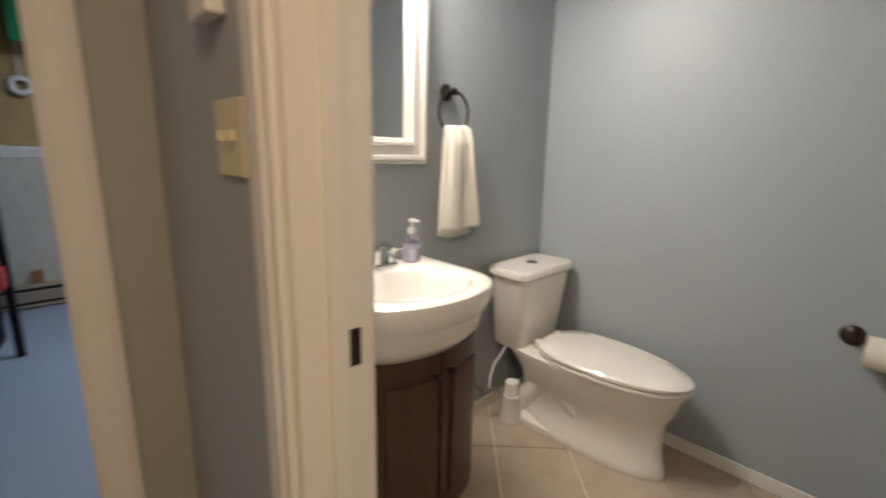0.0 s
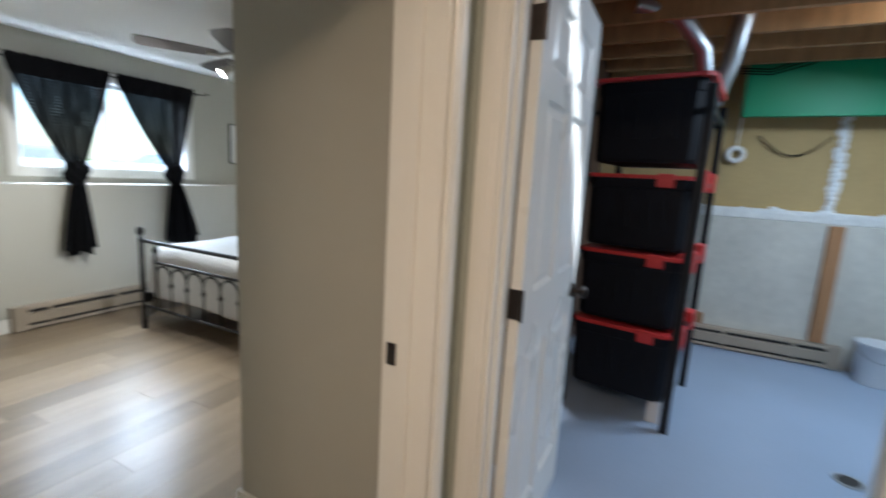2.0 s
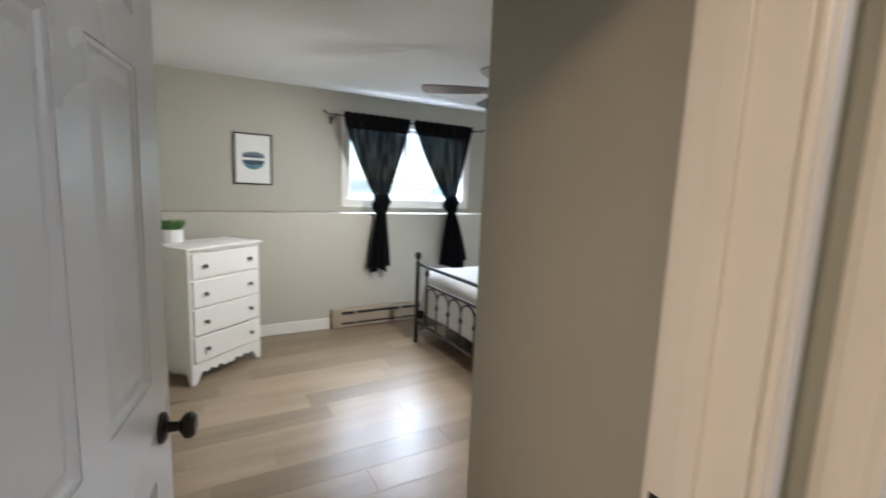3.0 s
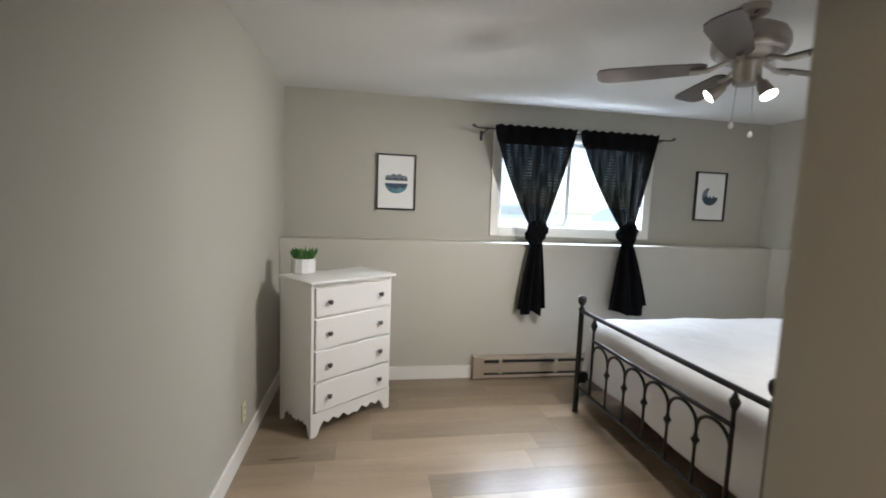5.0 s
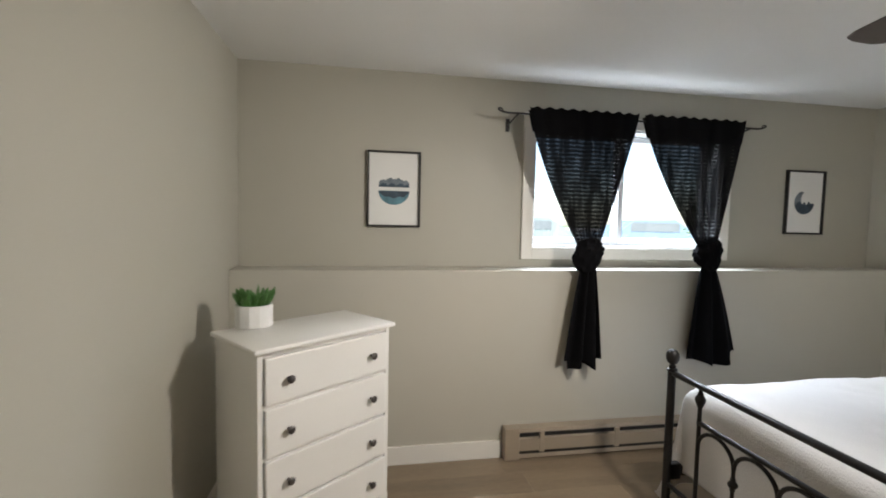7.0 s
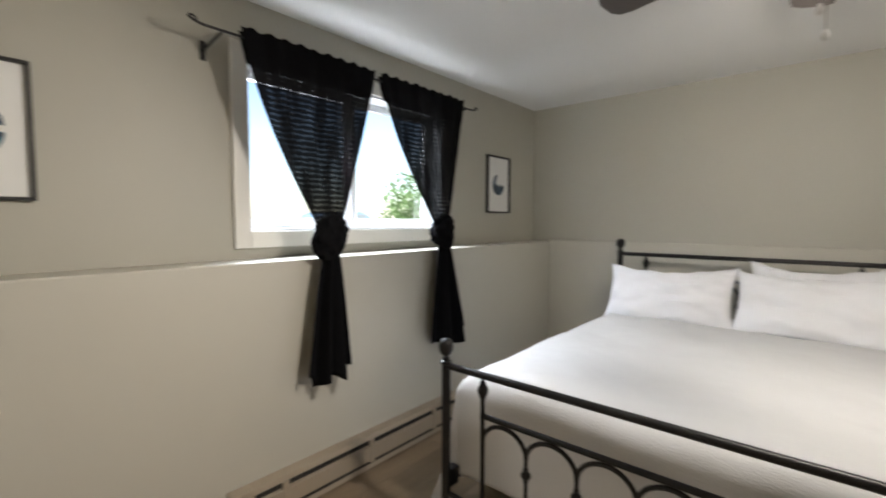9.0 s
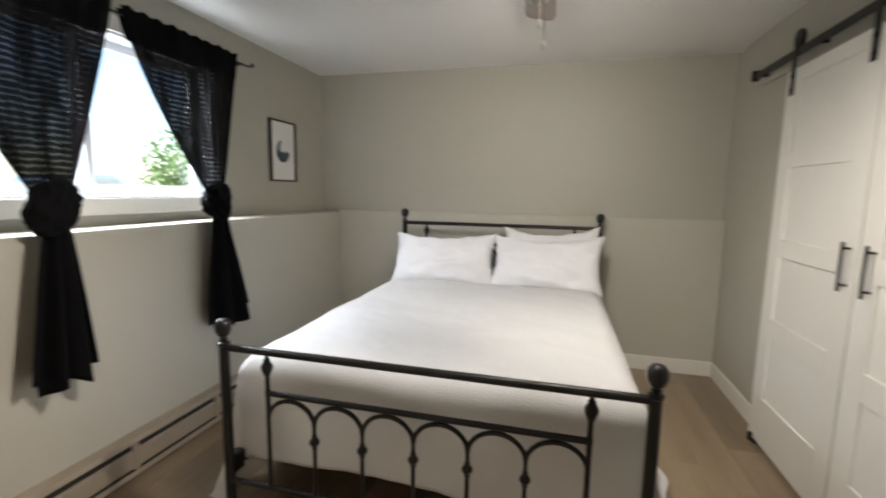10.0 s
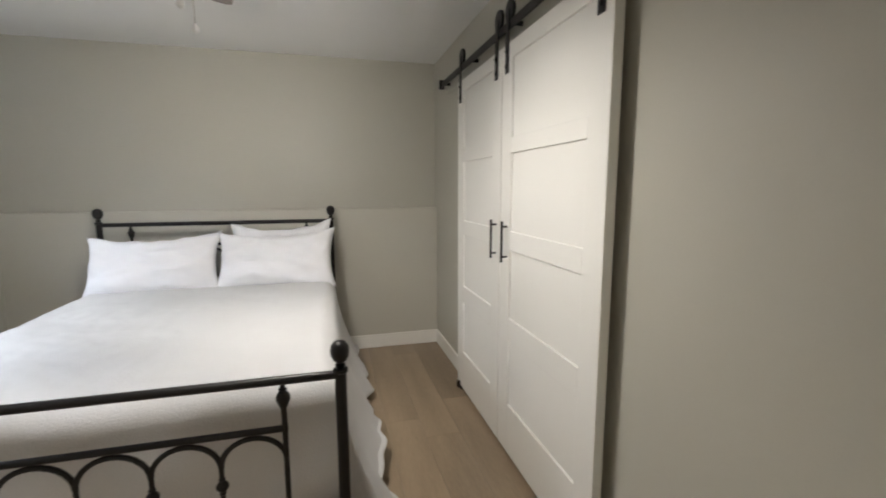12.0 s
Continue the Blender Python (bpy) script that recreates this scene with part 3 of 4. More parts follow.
def end_frame(y, top, x0, x1, zr, zt, arches, zlow):
    part("top_rail", tube(B(), [(XL, y, top), (XR, y, top)], .0145, 12), M["iron"], bed, smooth=True)
    for x in (x0, x1):
        bm = lathe(B(), [(.009, zlow), (.009, zr - .02), (.011, zr), (.009, zr + .02), (.009, zt - .05), (.012, zt - .044), (.022, zt - .018), (.022, zt - .006), (.011, zt + .012), (.014, zt + .017), (.008, zt + .021), (.008, top)], (x, y, 0), 12)
        part("spindle", bm, M["iron"], bed, smooth=True)
    part("middle_rail", tube(B(), [(x0, y, zr), (x1, y, zr)], .0115, 10), M["iron"], bed, smooth=True)
    part("lower_rail", tube(B(), [(XL, y, zlow), (XR, y, zlow)], .0115, 10), M["iron"], bed, smooth=True)
    step = (x1 - x0) / arches
    for k in range(arches):
        xc, r = x0 + step * (k + .5), step / 2
        pts = [(xc - r * math.cos(a), y, zr - .02 - .085 + .085 * math.sin(a)) for a in [math.pi * i / 14 for i in range(15)]]
        part("arch", tube(B(), pts, .0085, 8), M["iron"], bed, smooth=True)
        if k:
            x = xc - r
            zb = zr - .165
            bm = lathe(B(), [(.0075, zlow), (.0075, zb - .028), (.011, zb - .024), (.009, zb - .018), (.019, zb - .004), (.019, zb + .004), (.009, zb + .018), (.011, zb + .024), (.0075, zb + .028), (.0075, zr - .10)], (x, y, 0), 12)
            part("spindle", bm, M["iron"], bed, smooth=True)


end_frame(YF, .745, 1.071, 2.222, .585, .70, 6, .20)
end_frame(YH, 1.095, 1.071, 2.222, .945, 1.05, 6, .40)
for x in (XL, XR):
    part("side_rail", box(B(), x - .012, x + .012, YF, YH, .235, .285, .003), M["iron"], bed)
    for y in (YF + .035, YH - .035):
        part("bracket", box(B(), x - .018, x + .018, y - .03, y + .03, .22, .30, .006), M["iron"], bed)
for k in range(9):
    part("slat", box(B(), XL + .012, XR - .012, 2.4 + k * .21, 2.47 + k * .21, .262, .28), M["boxdark"], bed)
part("center_leg", tube(B(), [(1.644, 3.2, 0), (1.644, 3.2, .262)], .016, 10), M["iron"], bed)

tagged(part("mattress", box(B(), .93, 2.36, 2.262, 4.2, .281, .66, .05), M["mattress"]), "thick mattress under a white coverlet on the iron bed", "mattress")


def cover(u, v):
    """White coverlet over the mattress, hanging at both sides and the foot."""
    x0c, x1c, y0c, top, R = .970, 2.322, 2.322, .695, .085
    wide, deep = x1c - x0c, 4.213 - y0c
    side, foot = .70, .50
    sx = u * (wide + 2 * side) - side
    sy = deep - v * (deep + foot)
    over_x, over_y = max(0, -sx, sx - wide), max(0, -sy)
    s = -1 if sx < wide / 2 else 1

    def roll(o):
        """How far out and how far down the cloth goes past an edge of radius R."""
        if o < R * math.pi / 2:
            return R * math.sin(o / R), R * (1 - math.cos(o / R))
        return R, R + o - R * math.pi / 2
    hx, dx = roll(over_x)
    hy, dy = roll(over_y)
    x = x0c + min(max(sx, 0), wide) + s * hx
    y = y0c + max(sy, 0) - hy
    n = noise.noise((sx * 2.2, sy * 2.2, 0)) * .014 + noise.noise((sx * 6, sy * 6, 4)) * .006 + noise.noise((sx * 17, sy * 14, 9)) * .003
    z = top + n - max(dx, dy) - .15 * min(dx, dy)
    hang = max(0, over_x - .12)
    fold = math.sin(sy * 13 + 2 * math.sin(sy * 5)) * .5 + math.sin(sy * 29) * .2
    x += s * (hang * .08 + hang ** 2 * (.40 if s > 0 else .30) + fold * hang * .085)
    ripple = noise.noise((sx * 4, over_y * 3, 2)) * .016 * min(1, over_y * 4)
    y = max(y + ripple, YF + .045)
    if over_y > over_x:
        z += .03 * abs(math.sin(sx * 2.6 + .4)) * (over_y / foot) ** 2
    return (x, y, max(z, .035 + .03 * (1 + math.sin(sy * 4))))


cv = part("coverlet", sheet(B(), cover, 150, 150), M["linen"], smooth=True)
cv.modifiers.new("thick", "SOLIDIFY").thickness = .006
tagged(cv, "white matelasse coverlet smooth over the bed, hanging to the floor", "bedspread")


def pillow(label, at, w, h, d, tilt, turn, seed):
    rnd = random.Random(seed)
    o = rnd.uniform(0, 50)
    bm = B()
    for side in (-1, 1):
        def f(u, v):
            a, b = 2 * u - 1, 2 * v - 1
            pin = 1 - .09 * (1 - b * b) * abs(a) ** 6 - .0
            pin2 = 1 - .10 * (1 - a * a) * abs(b) ** 6
            th = (max(0, 1 - abs(a) ** 3.2) * max(0, 1 - abs(b) ** 3.0)) ** .48
            wr = noise.noise((a * 2.5 + o, b * 2.5, side)) * .034 + noise.noise((a * 5 + o, b * 5, side * 3)) * .014
            sag = (-.05 * (1 - a * a) + .012 * a) * max(0, b) ** 2 + .012 * noise.noise((a * 4 + o, 7, 1)) * max(0, b)
            return (a * w / 2 * pin, side * (d / 2 * th + wr * th), b * h / 2 * pin2 + sag)
        sheet(bm, f, 36, 26)
    bmesh.ops.remove_doubles(bm, verts=bm.verts[:], dist=.0008)
    ob = part("pillow", bm, M["pillow"], smooth=True)
    ob.matrix_basis = pose(*at, tilt, 0, turn)
    return tagged(ob, label, "pillow", "pillows on the bed")


pillow("plump white pillow propped against the headboard", (1.275, 3.99, .85), .79, .425, .19, -24, 2, 1)
pillow("plump white pillow with a crisp corner against the headboard", (2.03, 3.99, .855), .79, .435, .19, -24, -3, 2)
pillow("white pillow tucked behind another at the headboard", (2.05, 4.13, .89), .70, .44, .13, -14, -2, 3)

# ---- dresser ----
DA = 128.8
dr = thing("dresser", "white painted four-drawer dresser with scalloped base, set across the corner", "dresser", (.747, .462, 0), DA)
# local x along the front, local -y is the front
W2, D2, H = .315, .185, .95
part("side_panel", box(B(), -W2, -W2 + .02, -D2, D2, .10, H, .002), M["dresser"], dr)
part("side_panel", box(B(), W2 - .02, W2, -D2, D2, .10, H, .002), M["dresser"], dr)
part("back_panel", box(B(), -W2 + .02, W2 - .02, D2 - .012, D2, .10, H), M["dresser"], dr)
for z in (.14, .345, .545, .745, H - .01):
    part("divider", box(B(), -W2 + .02, W2 - .02, -D2 + .006, D2 - .02, z - .008, z + .008), M["dresser"], dr)
bm = box(B(), -W2 - .02, W2 + .02, -D2 - .024, D2 + .004, H + .001, H + .022, .008)
part("top", bm, M["dresser"], dr, smooth=True)


def apron(half, n=40):
    pts = []
    for k in range(n + 1):
        x = -half + 2 * half * k / n
        q = abs(x) / half
        if q > .86:
            z = 0
        elif q > .72:
            z = .075 * math.sin((.86 - q) / .14 * math.pi / 2)
        else:
            z = .078 + .012 * math.cos(q * 26) - .022 * max(0, 1 - q * 6)
        pts.append((x, z))
    return pts


ap = apron(W2)
bm = B()
lo = [(x, -D2 - .003, z) for x, z in ap] + [(W2, -D2 - .003, .15), (-W2, -D2 - .003, .15)]
hi = [(x, -D2 + .015, z) for x, _, z in lo]
loft(bm, [lo, hi])
part("apron", bm, M["dresser"], dr)
for s in (-1, 1):
    ap = apron(D2)
    lo = [(s * W2, y, z) for y, z in ap] + [(s * W2, D2, .11), (s * W2, -D2, .11)]
    hi = [(s * (W2 - .018), y, z) for _, y, z in lo]
    part("side_apron", loft(B(), [lo, hi]), M["dresser"], dr)
for k, (za, zb) in enumerate(((.158, .338), (.352, .538), (.552, .738), (.752, .93))):
    d = part("drawer", box(B(), -W2 + .026, W2 - .026, -D2 - .012, -D2 + .012, za, zb, .005), M["dresser"], dr)
    for x in (-.2, .2):
        kb = lathe(B(), [(.006, 0), (.005, .012), (.009, .015), (.015, .02), (.016, .026), (.011, .031), (.002, .033)], (x, -D2 - .012, (za + zb) / 2), 16, (0, -1, 0))
        part("knob", kb, M["knobmetal"], d, "dark pewter round knob", True)

# ---- wall outlet ----
ol = thing("wall_outlet", "cream duplex power outlet low on the greige wall", "outlet", (1.21, -.02, 0.25))
part("plate", box(B(), -.036, .036, .001, .007, -.058, .058, .002), M["cream"], ol)
for z in (-.022, .022):
    rc = part("receptacle", box(B(), -.017, .017, .0065, .009, z - .014, z + .014, .001), M["cream"], ol)
    for x in (-.007, .007):
        part("slot", box(B(), x - .0012, x + .0012, .0088, .0096, z - .005, z + .005), M["dark"], rc, "dark slot")

# ---- potted plant ----
pl = thing("potted_plant", "small green succulent in a white ceramic pot on the dresser", "plant", (.721, .235, H + .022))
pl.scale = (1.2, 1.2, 1.12)
oct_ = [(math.cos(a) * .066, math.sin(a) * .066) for a in [2 * math.pi * k / 12 for k in range(12)]]
loops = [[(x * s, y * s, z) for x, y in oct_] for s, z in ((.94, 0), (1, .004), (1, .085), (.92, .086), (.9, .07))]
part("pot", loft(B(), loops), M["ceramic"], pl)
part("soil", lathe(B(), [(.05, .0705), (.045, .074)], (0, 0, 0), 12), M["soil"], pl)
rnd = random.Random(5)
bm = B()
for k in range(90):
    a, r = rnd.uniform(0, 6.28), rnd.uniform(0, .042)
    base = Vector((math.cos(a) * r, math.sin(a) * r, .073))
    lean = Vector((math.cos(a), math.sin(a), 0)) * rnd.uniform(.1, .9) + Vector((0, 0, 1))
    ln = rnd.uniform(.045, .085)
    lean.normalize()
    w = rnd.uniform(.006, .013)
    tube(bm, [base, base + lean * ln * .4, base + lean * ln * .75 + Vector((0, 0, -.002)), base + lean * ln], [w * .5, w, w * .8, .0006], 5)
part("leaves", bm, M["leaf"], pl, "thick green succulent leaves", True)

# ---- ceiling fan ----
fan = thing("ceiling_fan", "nickel ceiling fan with five grey-brown blades and lit spot lamps", "ceiling fan", (*FAN, 0))
part("canopy", lathe(B(), [(.065, CZ - .001), (.062, CZ - .03), (.035, CZ - .05), (.02, CZ - .055)][::-1]), M["nickel"], fan, smooth=True)
part("motor", lathe(B(), [(.062, 2.118), (.105, 2.124), (.118, 2.132), (.122, 2.142), (.138, 2.150), (.148, 2.172), (.146, 2.205), (.128, 2.238), (.09, 2.262), (.05, 2.275), (.03, 2.29), (.02, 2.31)], seg=32), M["nickel"], fan, "brushed nickel motor housing", True)
part("switch_housing", lathe(B(), [(.03, 2.015), (.048, 2.02), (.054, 2.035), (.054, 2.09), (.06, 2.10), (.06, 2.117)], seg=24), M["nickel"], fan, smooth=True)
ANG = [237, 165, 93, 21, 309]
for a in ANG:
    ca, sa = math.cos(radians(a)), math.sin(radians(a))
    bm = B()
    out = [(.155, -.03), (.18, -.045), (.36, -.058), (.55, -.064), (.595, -.055), (.615, -.03), (.618, .03), (.605, .058), (.56, .066), (.36, .06), (.18, .046), (.155, .03)]
    tl = radians(12)

    def pl_(r, w, z):
        return (ca * r - sa * w * math.cos(tl), sa * r + ca * w * math.cos(tl), 2.098 + w * math.sin(tl) + z)
    loft(bm, [[pl_(r, w, 0) for r, w in out], [pl_(r, w, .006) for r, w in out]])
    bl = part("blade", bm, M["blade"], fan)
    part("blade_arm", tube(B(), [(ca * .07, sa * .07, 2.122), (ca * .11, sa * .11, 2.108), (ca * .15, sa * .15, 2.092), (ca * .22, sa * .22, 2.095)], [.009, .009, .012, .016], 8), M["nickel"], bl, "nickel blade arm", True)
for a, dip, power in ((236, 37, 56), (8, 58, 26), (96, 29, 26)):
    ca, sa = math.cos(radians(a)), math.sin(radians(a))
    d = Vector((ca * math.cos(radians(dip)), sa * math.cos(radians(dip)), -math.sin(radians(dip))))
    p = Vector((ca * .05, sa * .05, 2.045))
    e = p + d * .075
    sh = part("spot", tube(B(), [p, p + d * .035, p + d * .04, e, e + d * .035], [.010, .010, .020, .028, .033], 16, False), M["nickel"], fan, "nickel spot lamp", True)
    c = e + d * .028
    part("bulb", lathe(B(), [(.030, 0), (.028, .008), (.017, .014), (.002, .017)], c, 16, d), M["bulb"], sh, "lit frosted bulb", True)
    lo = Vector((*FAN, 0)) + c + d * .05
    sl = lamp("fan_spot", "SPOT", lo, power, WARM, .04, lo + d)
    sl.data.spot_size, sl.data.spot_blend = radians(134), 1
for (x, y), zb in (((.0, -.055), 1.835), ((.012, .035), 1.80)):
    ch = part("pull_chain", tube(B(), [(x * .8, y * .8, 2.025), (x, y, zb + .02)], .0016, 5), M["nickel"], fan)
    part("chain_bob", lathe(B(), [(.003, 0), (.009, .006), (.010, .016), (.004, .028)], (x, y, zb - .006), 10), M["plastic"], ch, "white pull bob", True)

# ---- barn doors ----


def barn_door(label, ya, yb, hy):
    th = thing("barn_door", label, "door", group="sliding closet doors")
    x0, x1, za, zb = 3.200, 3.236, .025, 1.985
    st = .115
    rails = [(za, .275), (.605, .715), (1.045, 1.135), (1.495, 1.565), (1.945 - .03, zb)]
    bm = B()
    box(bm, x0, x1, ya, ya + st, za, zb, .002)
    box(bm, x0, x1, yb - st, yb, za, zb, .002)
    for a, b in rails:
        box(bm, x0, x1, ya + st, yb - st, a, b, .002)
    part("frame", bm, M["barn"], th)
    for (a, b), (c, d) in zip(rails, rails[1:]):
        part("panel", box(B(), x0 + .010, x1 - .008, ya + st - .004, yb - st + .004, b - .004, c + .004), M["barn"], th)
    h = tube(B(), [(x0 - .028, hy, .985), (x0 - .028, hy, 1.18)], .006, 10)
    for z in (1.01, 1.155):
        tube(h, [(x0, hy, z), (x0 - .028, hy, z)], .005, 8)
    part("handle", h, M["iron"], th, "black bar handle", True)
    for yy in (ya + .06, yb - .06):
        hg = part("hanger", box(B(), x0 - .006, x0 - .001, yy - .019, yy + .019, zb - .13, 2.125, .0015), M["iron"], th, "black strap hanger")
        part("wheel", lathe(B(), [(.045, 0), (.047, .003), (.047, .012), (.042, .016)], (x0 + .002, yy, 2.128), 24, (1, 0, 0)), M["iron"], hg, smooth=True)
        for z in (zb - .10, zb - .035):
            part("bolt", lathe(B(), [(.010, 0), (.010, .005), (.004, .008)], (x0 - .006, yy, z), 10, (-1, 0, 0)), M["iron"], hg)
    return th


barn_door("white five-rail sliding barn door with black handle", 2.80, 3.52, 2.845)
barn_door("wide white sliding barn door with black handle and hangers", 1.95, 2.79, 2.705)
tr = thing("barn_door_track", "black steel sliding door track on the closet wall", "door track")
part("rail", box(B(), 3.203, 3.211, 1.35, 3.985, 2.045, 2.085, .001), M["iron"], tr)
yy = 1.5
while yy < 3.97:
    part("spacer", lathe(B(), [(.011, 0), (.011, .063)], (3.211, yy, 2.065), 10, (1, 0, 0)), M["iron"], tr)
    yy += .6
for yy in (1.37, 3.955):
    part("end_stop", box(B(), 3.19, 3.225, yy - .015, yy + .015, 2.04, 2.10, .003), M["iron"], tr)
part("mounting_board", box(B(), 3.255, 3.275, 1.3, 4.02, 2.02, 2.10, .002), M["wall"], tr)
st_ = thing("door_guide", "small dark floor guide under the barn door", "door guide", (3.215, 3.45, 0))
part("base", box(B(), -.02, .03, -.012, .035, 0, .006, .001), M["bronze"], st_)
part("roller", lathe(B(), [(.014, .006), (.014, .045), (.008, .05)], (-.022, .02, 0), 12), M["bronze"], st_)

# ---- hall fittings ----
th = thing("thermostat", "white wall thermostat with a grey display in the hall", "thermostat", (5.3, .685, 1.55))
part("body", box(B(), -.028, -.001, -.042, .042, -.075, .075, .005), M["plastic"], th)
part("display", box(B(), -.030, -.0275, -.02, .026, -.02, .055), M["lcd"], th, "grey display")
th = thing("light_switch", "cream double light switch plate in the hall", "light switch", (5.3, .655, 1.305))
part("plate", box(B(), -.007, -.001, -.058, .058, -.058, .058, .003), M["cream"], th)
for y in (-.023, .023):
    part("toggle", box(B(), -.017, -.006, y - .004, y + .004, -.004, .012, .001), M["cream"], th)

# ---- storage room ----
rk = thing("tote_rack", "black plastic rack holding four storage totes", "rack", (4.555, 3.21, 0), -9)
RW, RD = .305, .39
for x in (-RW, RW):
    for y in (-RD, RD):
        part("post", box(B(), x - .022, x + .022, y - .02, y + .02, 0, 1.93, .004), M["rack"], rk)
TZ = [.565, 1.01, 1.46, 1.99]
for z in TZ[:3] + [1.86]:
    for x in (-RW, RW):
        part("runner", box(B(), x - .012, x + .012, -RD + .02, RD - .02, z - .05, z - .025), M["rack"], rk)
    part("back_bar", box(B(), -RW + .02, RW - .02, RD - .01, RD + .01, z - .06, z - .03), M["rack"], rk)
for k, z in enumerate(TZ):
    h = .40 if k < 3 else .44
    t = thing("storage_tote", "black plastic storage tote with a red lid in the rack" if k < 3 else "black plastic tote with a red lid on top of the rack", "storage tote", (4.555, 3.21, z - h - .02), -9, "racked totes")
    ordered = []
    for (q, w, d) in ((0, .266, .352), (.02, .270, .358), (h * .85, .276, .374), (h * .86, .280, .38), (h, .282, .382)):
        c = .04
        ordered.append([(-w + c, -d, q), (w - c, -d, q), (w, -d + c, q), (w, d - c, q), (w - c, d, q), (-w + c, d, q), (-w, d - c, q), (-w, -d + c, q)])
    part("bin", loft(B(), ordered), M["tote"], t)
    for x in (-.15, -.05, .05, .15):
        part("rib", box(B(), x - .012, x + .012, -.378, -.36, h * .3, h * .86, .003), M["tote"], t)
    w, d, c = .288, .388, .04
    if k == 3:
        w, d = .315, .41
    out = [(-w + c, -d), (w - c, -d), (w, -d + c), (w, d - c), (w - c, d), (-w + c, d), (-w, d - c), (-w, -d + c)]
    part("lid", prism(B(), out, h + .001, h + .022), M["red"], t, "red plastic lid")
    if k < 3:
        for y in (-.27, .2):
            part("clip", box(B(), w - .01, w + .045, y - .06, y + .06, h - .06, h + .06, .008), M["red"], t, "red latch clip")
        part("clip", box(B(), .10, .19, -d - .015, -d + .01, h - .045, h + .03, .006), M["red"], t, "red latch clip")
gp = thing("green_panel_box", "bright green wall panel box with cables over it", "panel box", (5.68, 4.5, 2.29))
part("panel", box(B(), -.55, .55, -.03, .03, -.285, .285, .004), M["green"], gp)
part("backing", box(B(), -.5, .5, .03, .22, -.2, .2), M["kraft"], gp)
for k in range(3):
    pts = [(-.6, -.04, .05 + .02 * k), (-.4, -.05, .03 + .02 * k), (-.15, -.045, .10 + .03 * k), (.05, -.036, .24)]
    part("cable", tube(B(), pts, .005, 6), M["black"], gp, "black cable", True)
# foam seams, lumber and small fixings on the far wall
bm = B()
rnd = random.Random(11)
for k in range(46):
    x = 4.5 + k * .055
    lathe(bm, [(.002, 0), (rnd.uniform(.03, .05), .012), (.02, .03)], (x, 4.72, 1.23 + rnd.uniform(-.02, .02)), 7, (0, -1, 0))
box(bm, 4.06, 6.99, 4.69, 4.72, 1.181, 1.27, .01)
for x0 in (5.82, 6.35):
    for k in range(26):
        z = 1.27 + k * .038
        lathe(bm, [(.002, 0), (rnd.uniform(.03, .05), .01), (.015, .025)], (x0 + .04 + rnd.uniform(-.012, .012), 4.72, z), 7, (0, -1, 0))
tagged(part("spray_foam_seams", bm, M["foam"], smooth=True), "lumpy white spray foam seams on the basement wall", "foam", kind="stuff")
for x, w in ((5.86, .10), (5.02, .07)):
    z1 = 1.17 if x > 5.5 else .30
    tagged(part("wood_stud", box(B(), x, x + w, 4.60, 4.638, .205, z1, .002), M["stud_v"]), "raw brown wooden stud against the concrete", "lumber")
pa = thing("pail", "white plastic pail on the storage room floor", "pail", (6.24, 4.44, 0))
part("bucket", lathe(B(), [(.11, 0), (.115, .005), (.135, .29), (.142, .30), (.142, .32), (.132, .321), (.125, .29), (.108, .02), (.001, .019)], seg=24), M["pail"], pa, smooth=True)
part("handle", tube(B(), [(.14 * math.cos(a), -.03 - .12 * math.sin(a), .29 - .09 * math.sin(a)) for a in [math.pi * k / 10 for k in range(11)]], .003, 6), M["chrome"], pa)
dn = thing("floor_drain", "round dark metal floor drain in the painted floor", "drain", (5.63, 2.79, 0))
part("rim", lathe(B(), [(.065, .0005), (.064, .004), (.05, .0045)], seg=24), M["duct"], dn)
part("grate", lathe(B(), [(.05, .001), (.049, .0055), (.001, .006)], seg=20), M["dark"], dn)
tagged(part("white_block", box(B(), 4.70, 4.77, 2.86, 2.93, 0, .135, .004), M["plastic"]), "small white block under the tote rack", "block")
dk = thing("duct_pipe", "galvanised vent pipe rising beside the totes", "duct")
part("riser", tube(B(), [(4.86, 3.7, 1.98), (4.93, 3.62, 2.25), (4.97, 3.58, 2.60)], .055, 16), M["duct"], dk, smooth=True)
part("branch", tube(B(), [(4.35, 3.2, 2.50), (4.6, 3.3, 2.44), (4.75, 3.45, 2.28), (4.80, 3.58, 2.05)], .05, 14), M["duct"], dk, smooth=True)
part("elbow", tube(B(), [(4.97, 3.58, 2.60), (4.98, 3.57, 2.619)], .062, 16), M["duct"], dk)
jb = thing("junction_box", "grey electrical box with conduit on the basement wall", "electrical box", (6.32, 4.68, 1.72))
part("box", box(B(), -.07, .07, -.05, .03, -.09, .09, .004), M["duct"], jb)
part("conduit", tube(B(), [(0, -.01, .09), (.02, 0, .5), (.02, 0, .7)], .014, 8), M["black"], jb)
rp = thing("wall_cable", "loose black cable looped on the basement wall", "cable")
part("loop", tube(B(), [(5.30 + .5 * k / 16, 4.69, 1.88 - .16 * math.sin(math.pi * k / 16)) for k in range(17)], .006, 6), M["black"], rp, smooth=True)
hk = thing("tape_roll", "white roll hanging from a wall hook", "roll", (5.15, 4.70, 1.72))
part("roll", tube(B(), [(.055 * math.cos(a), -.02, .055 * math.sin(a)) for a in [2 * math.pi * k / 20 for k in range(21)]], .02, 8), M["plastic"], hk, smooth=True)
part("cord", tube(B(), [(0, -.02, .06), (.01, -.01, .32)], .006, 6), M["plastic"], hk)
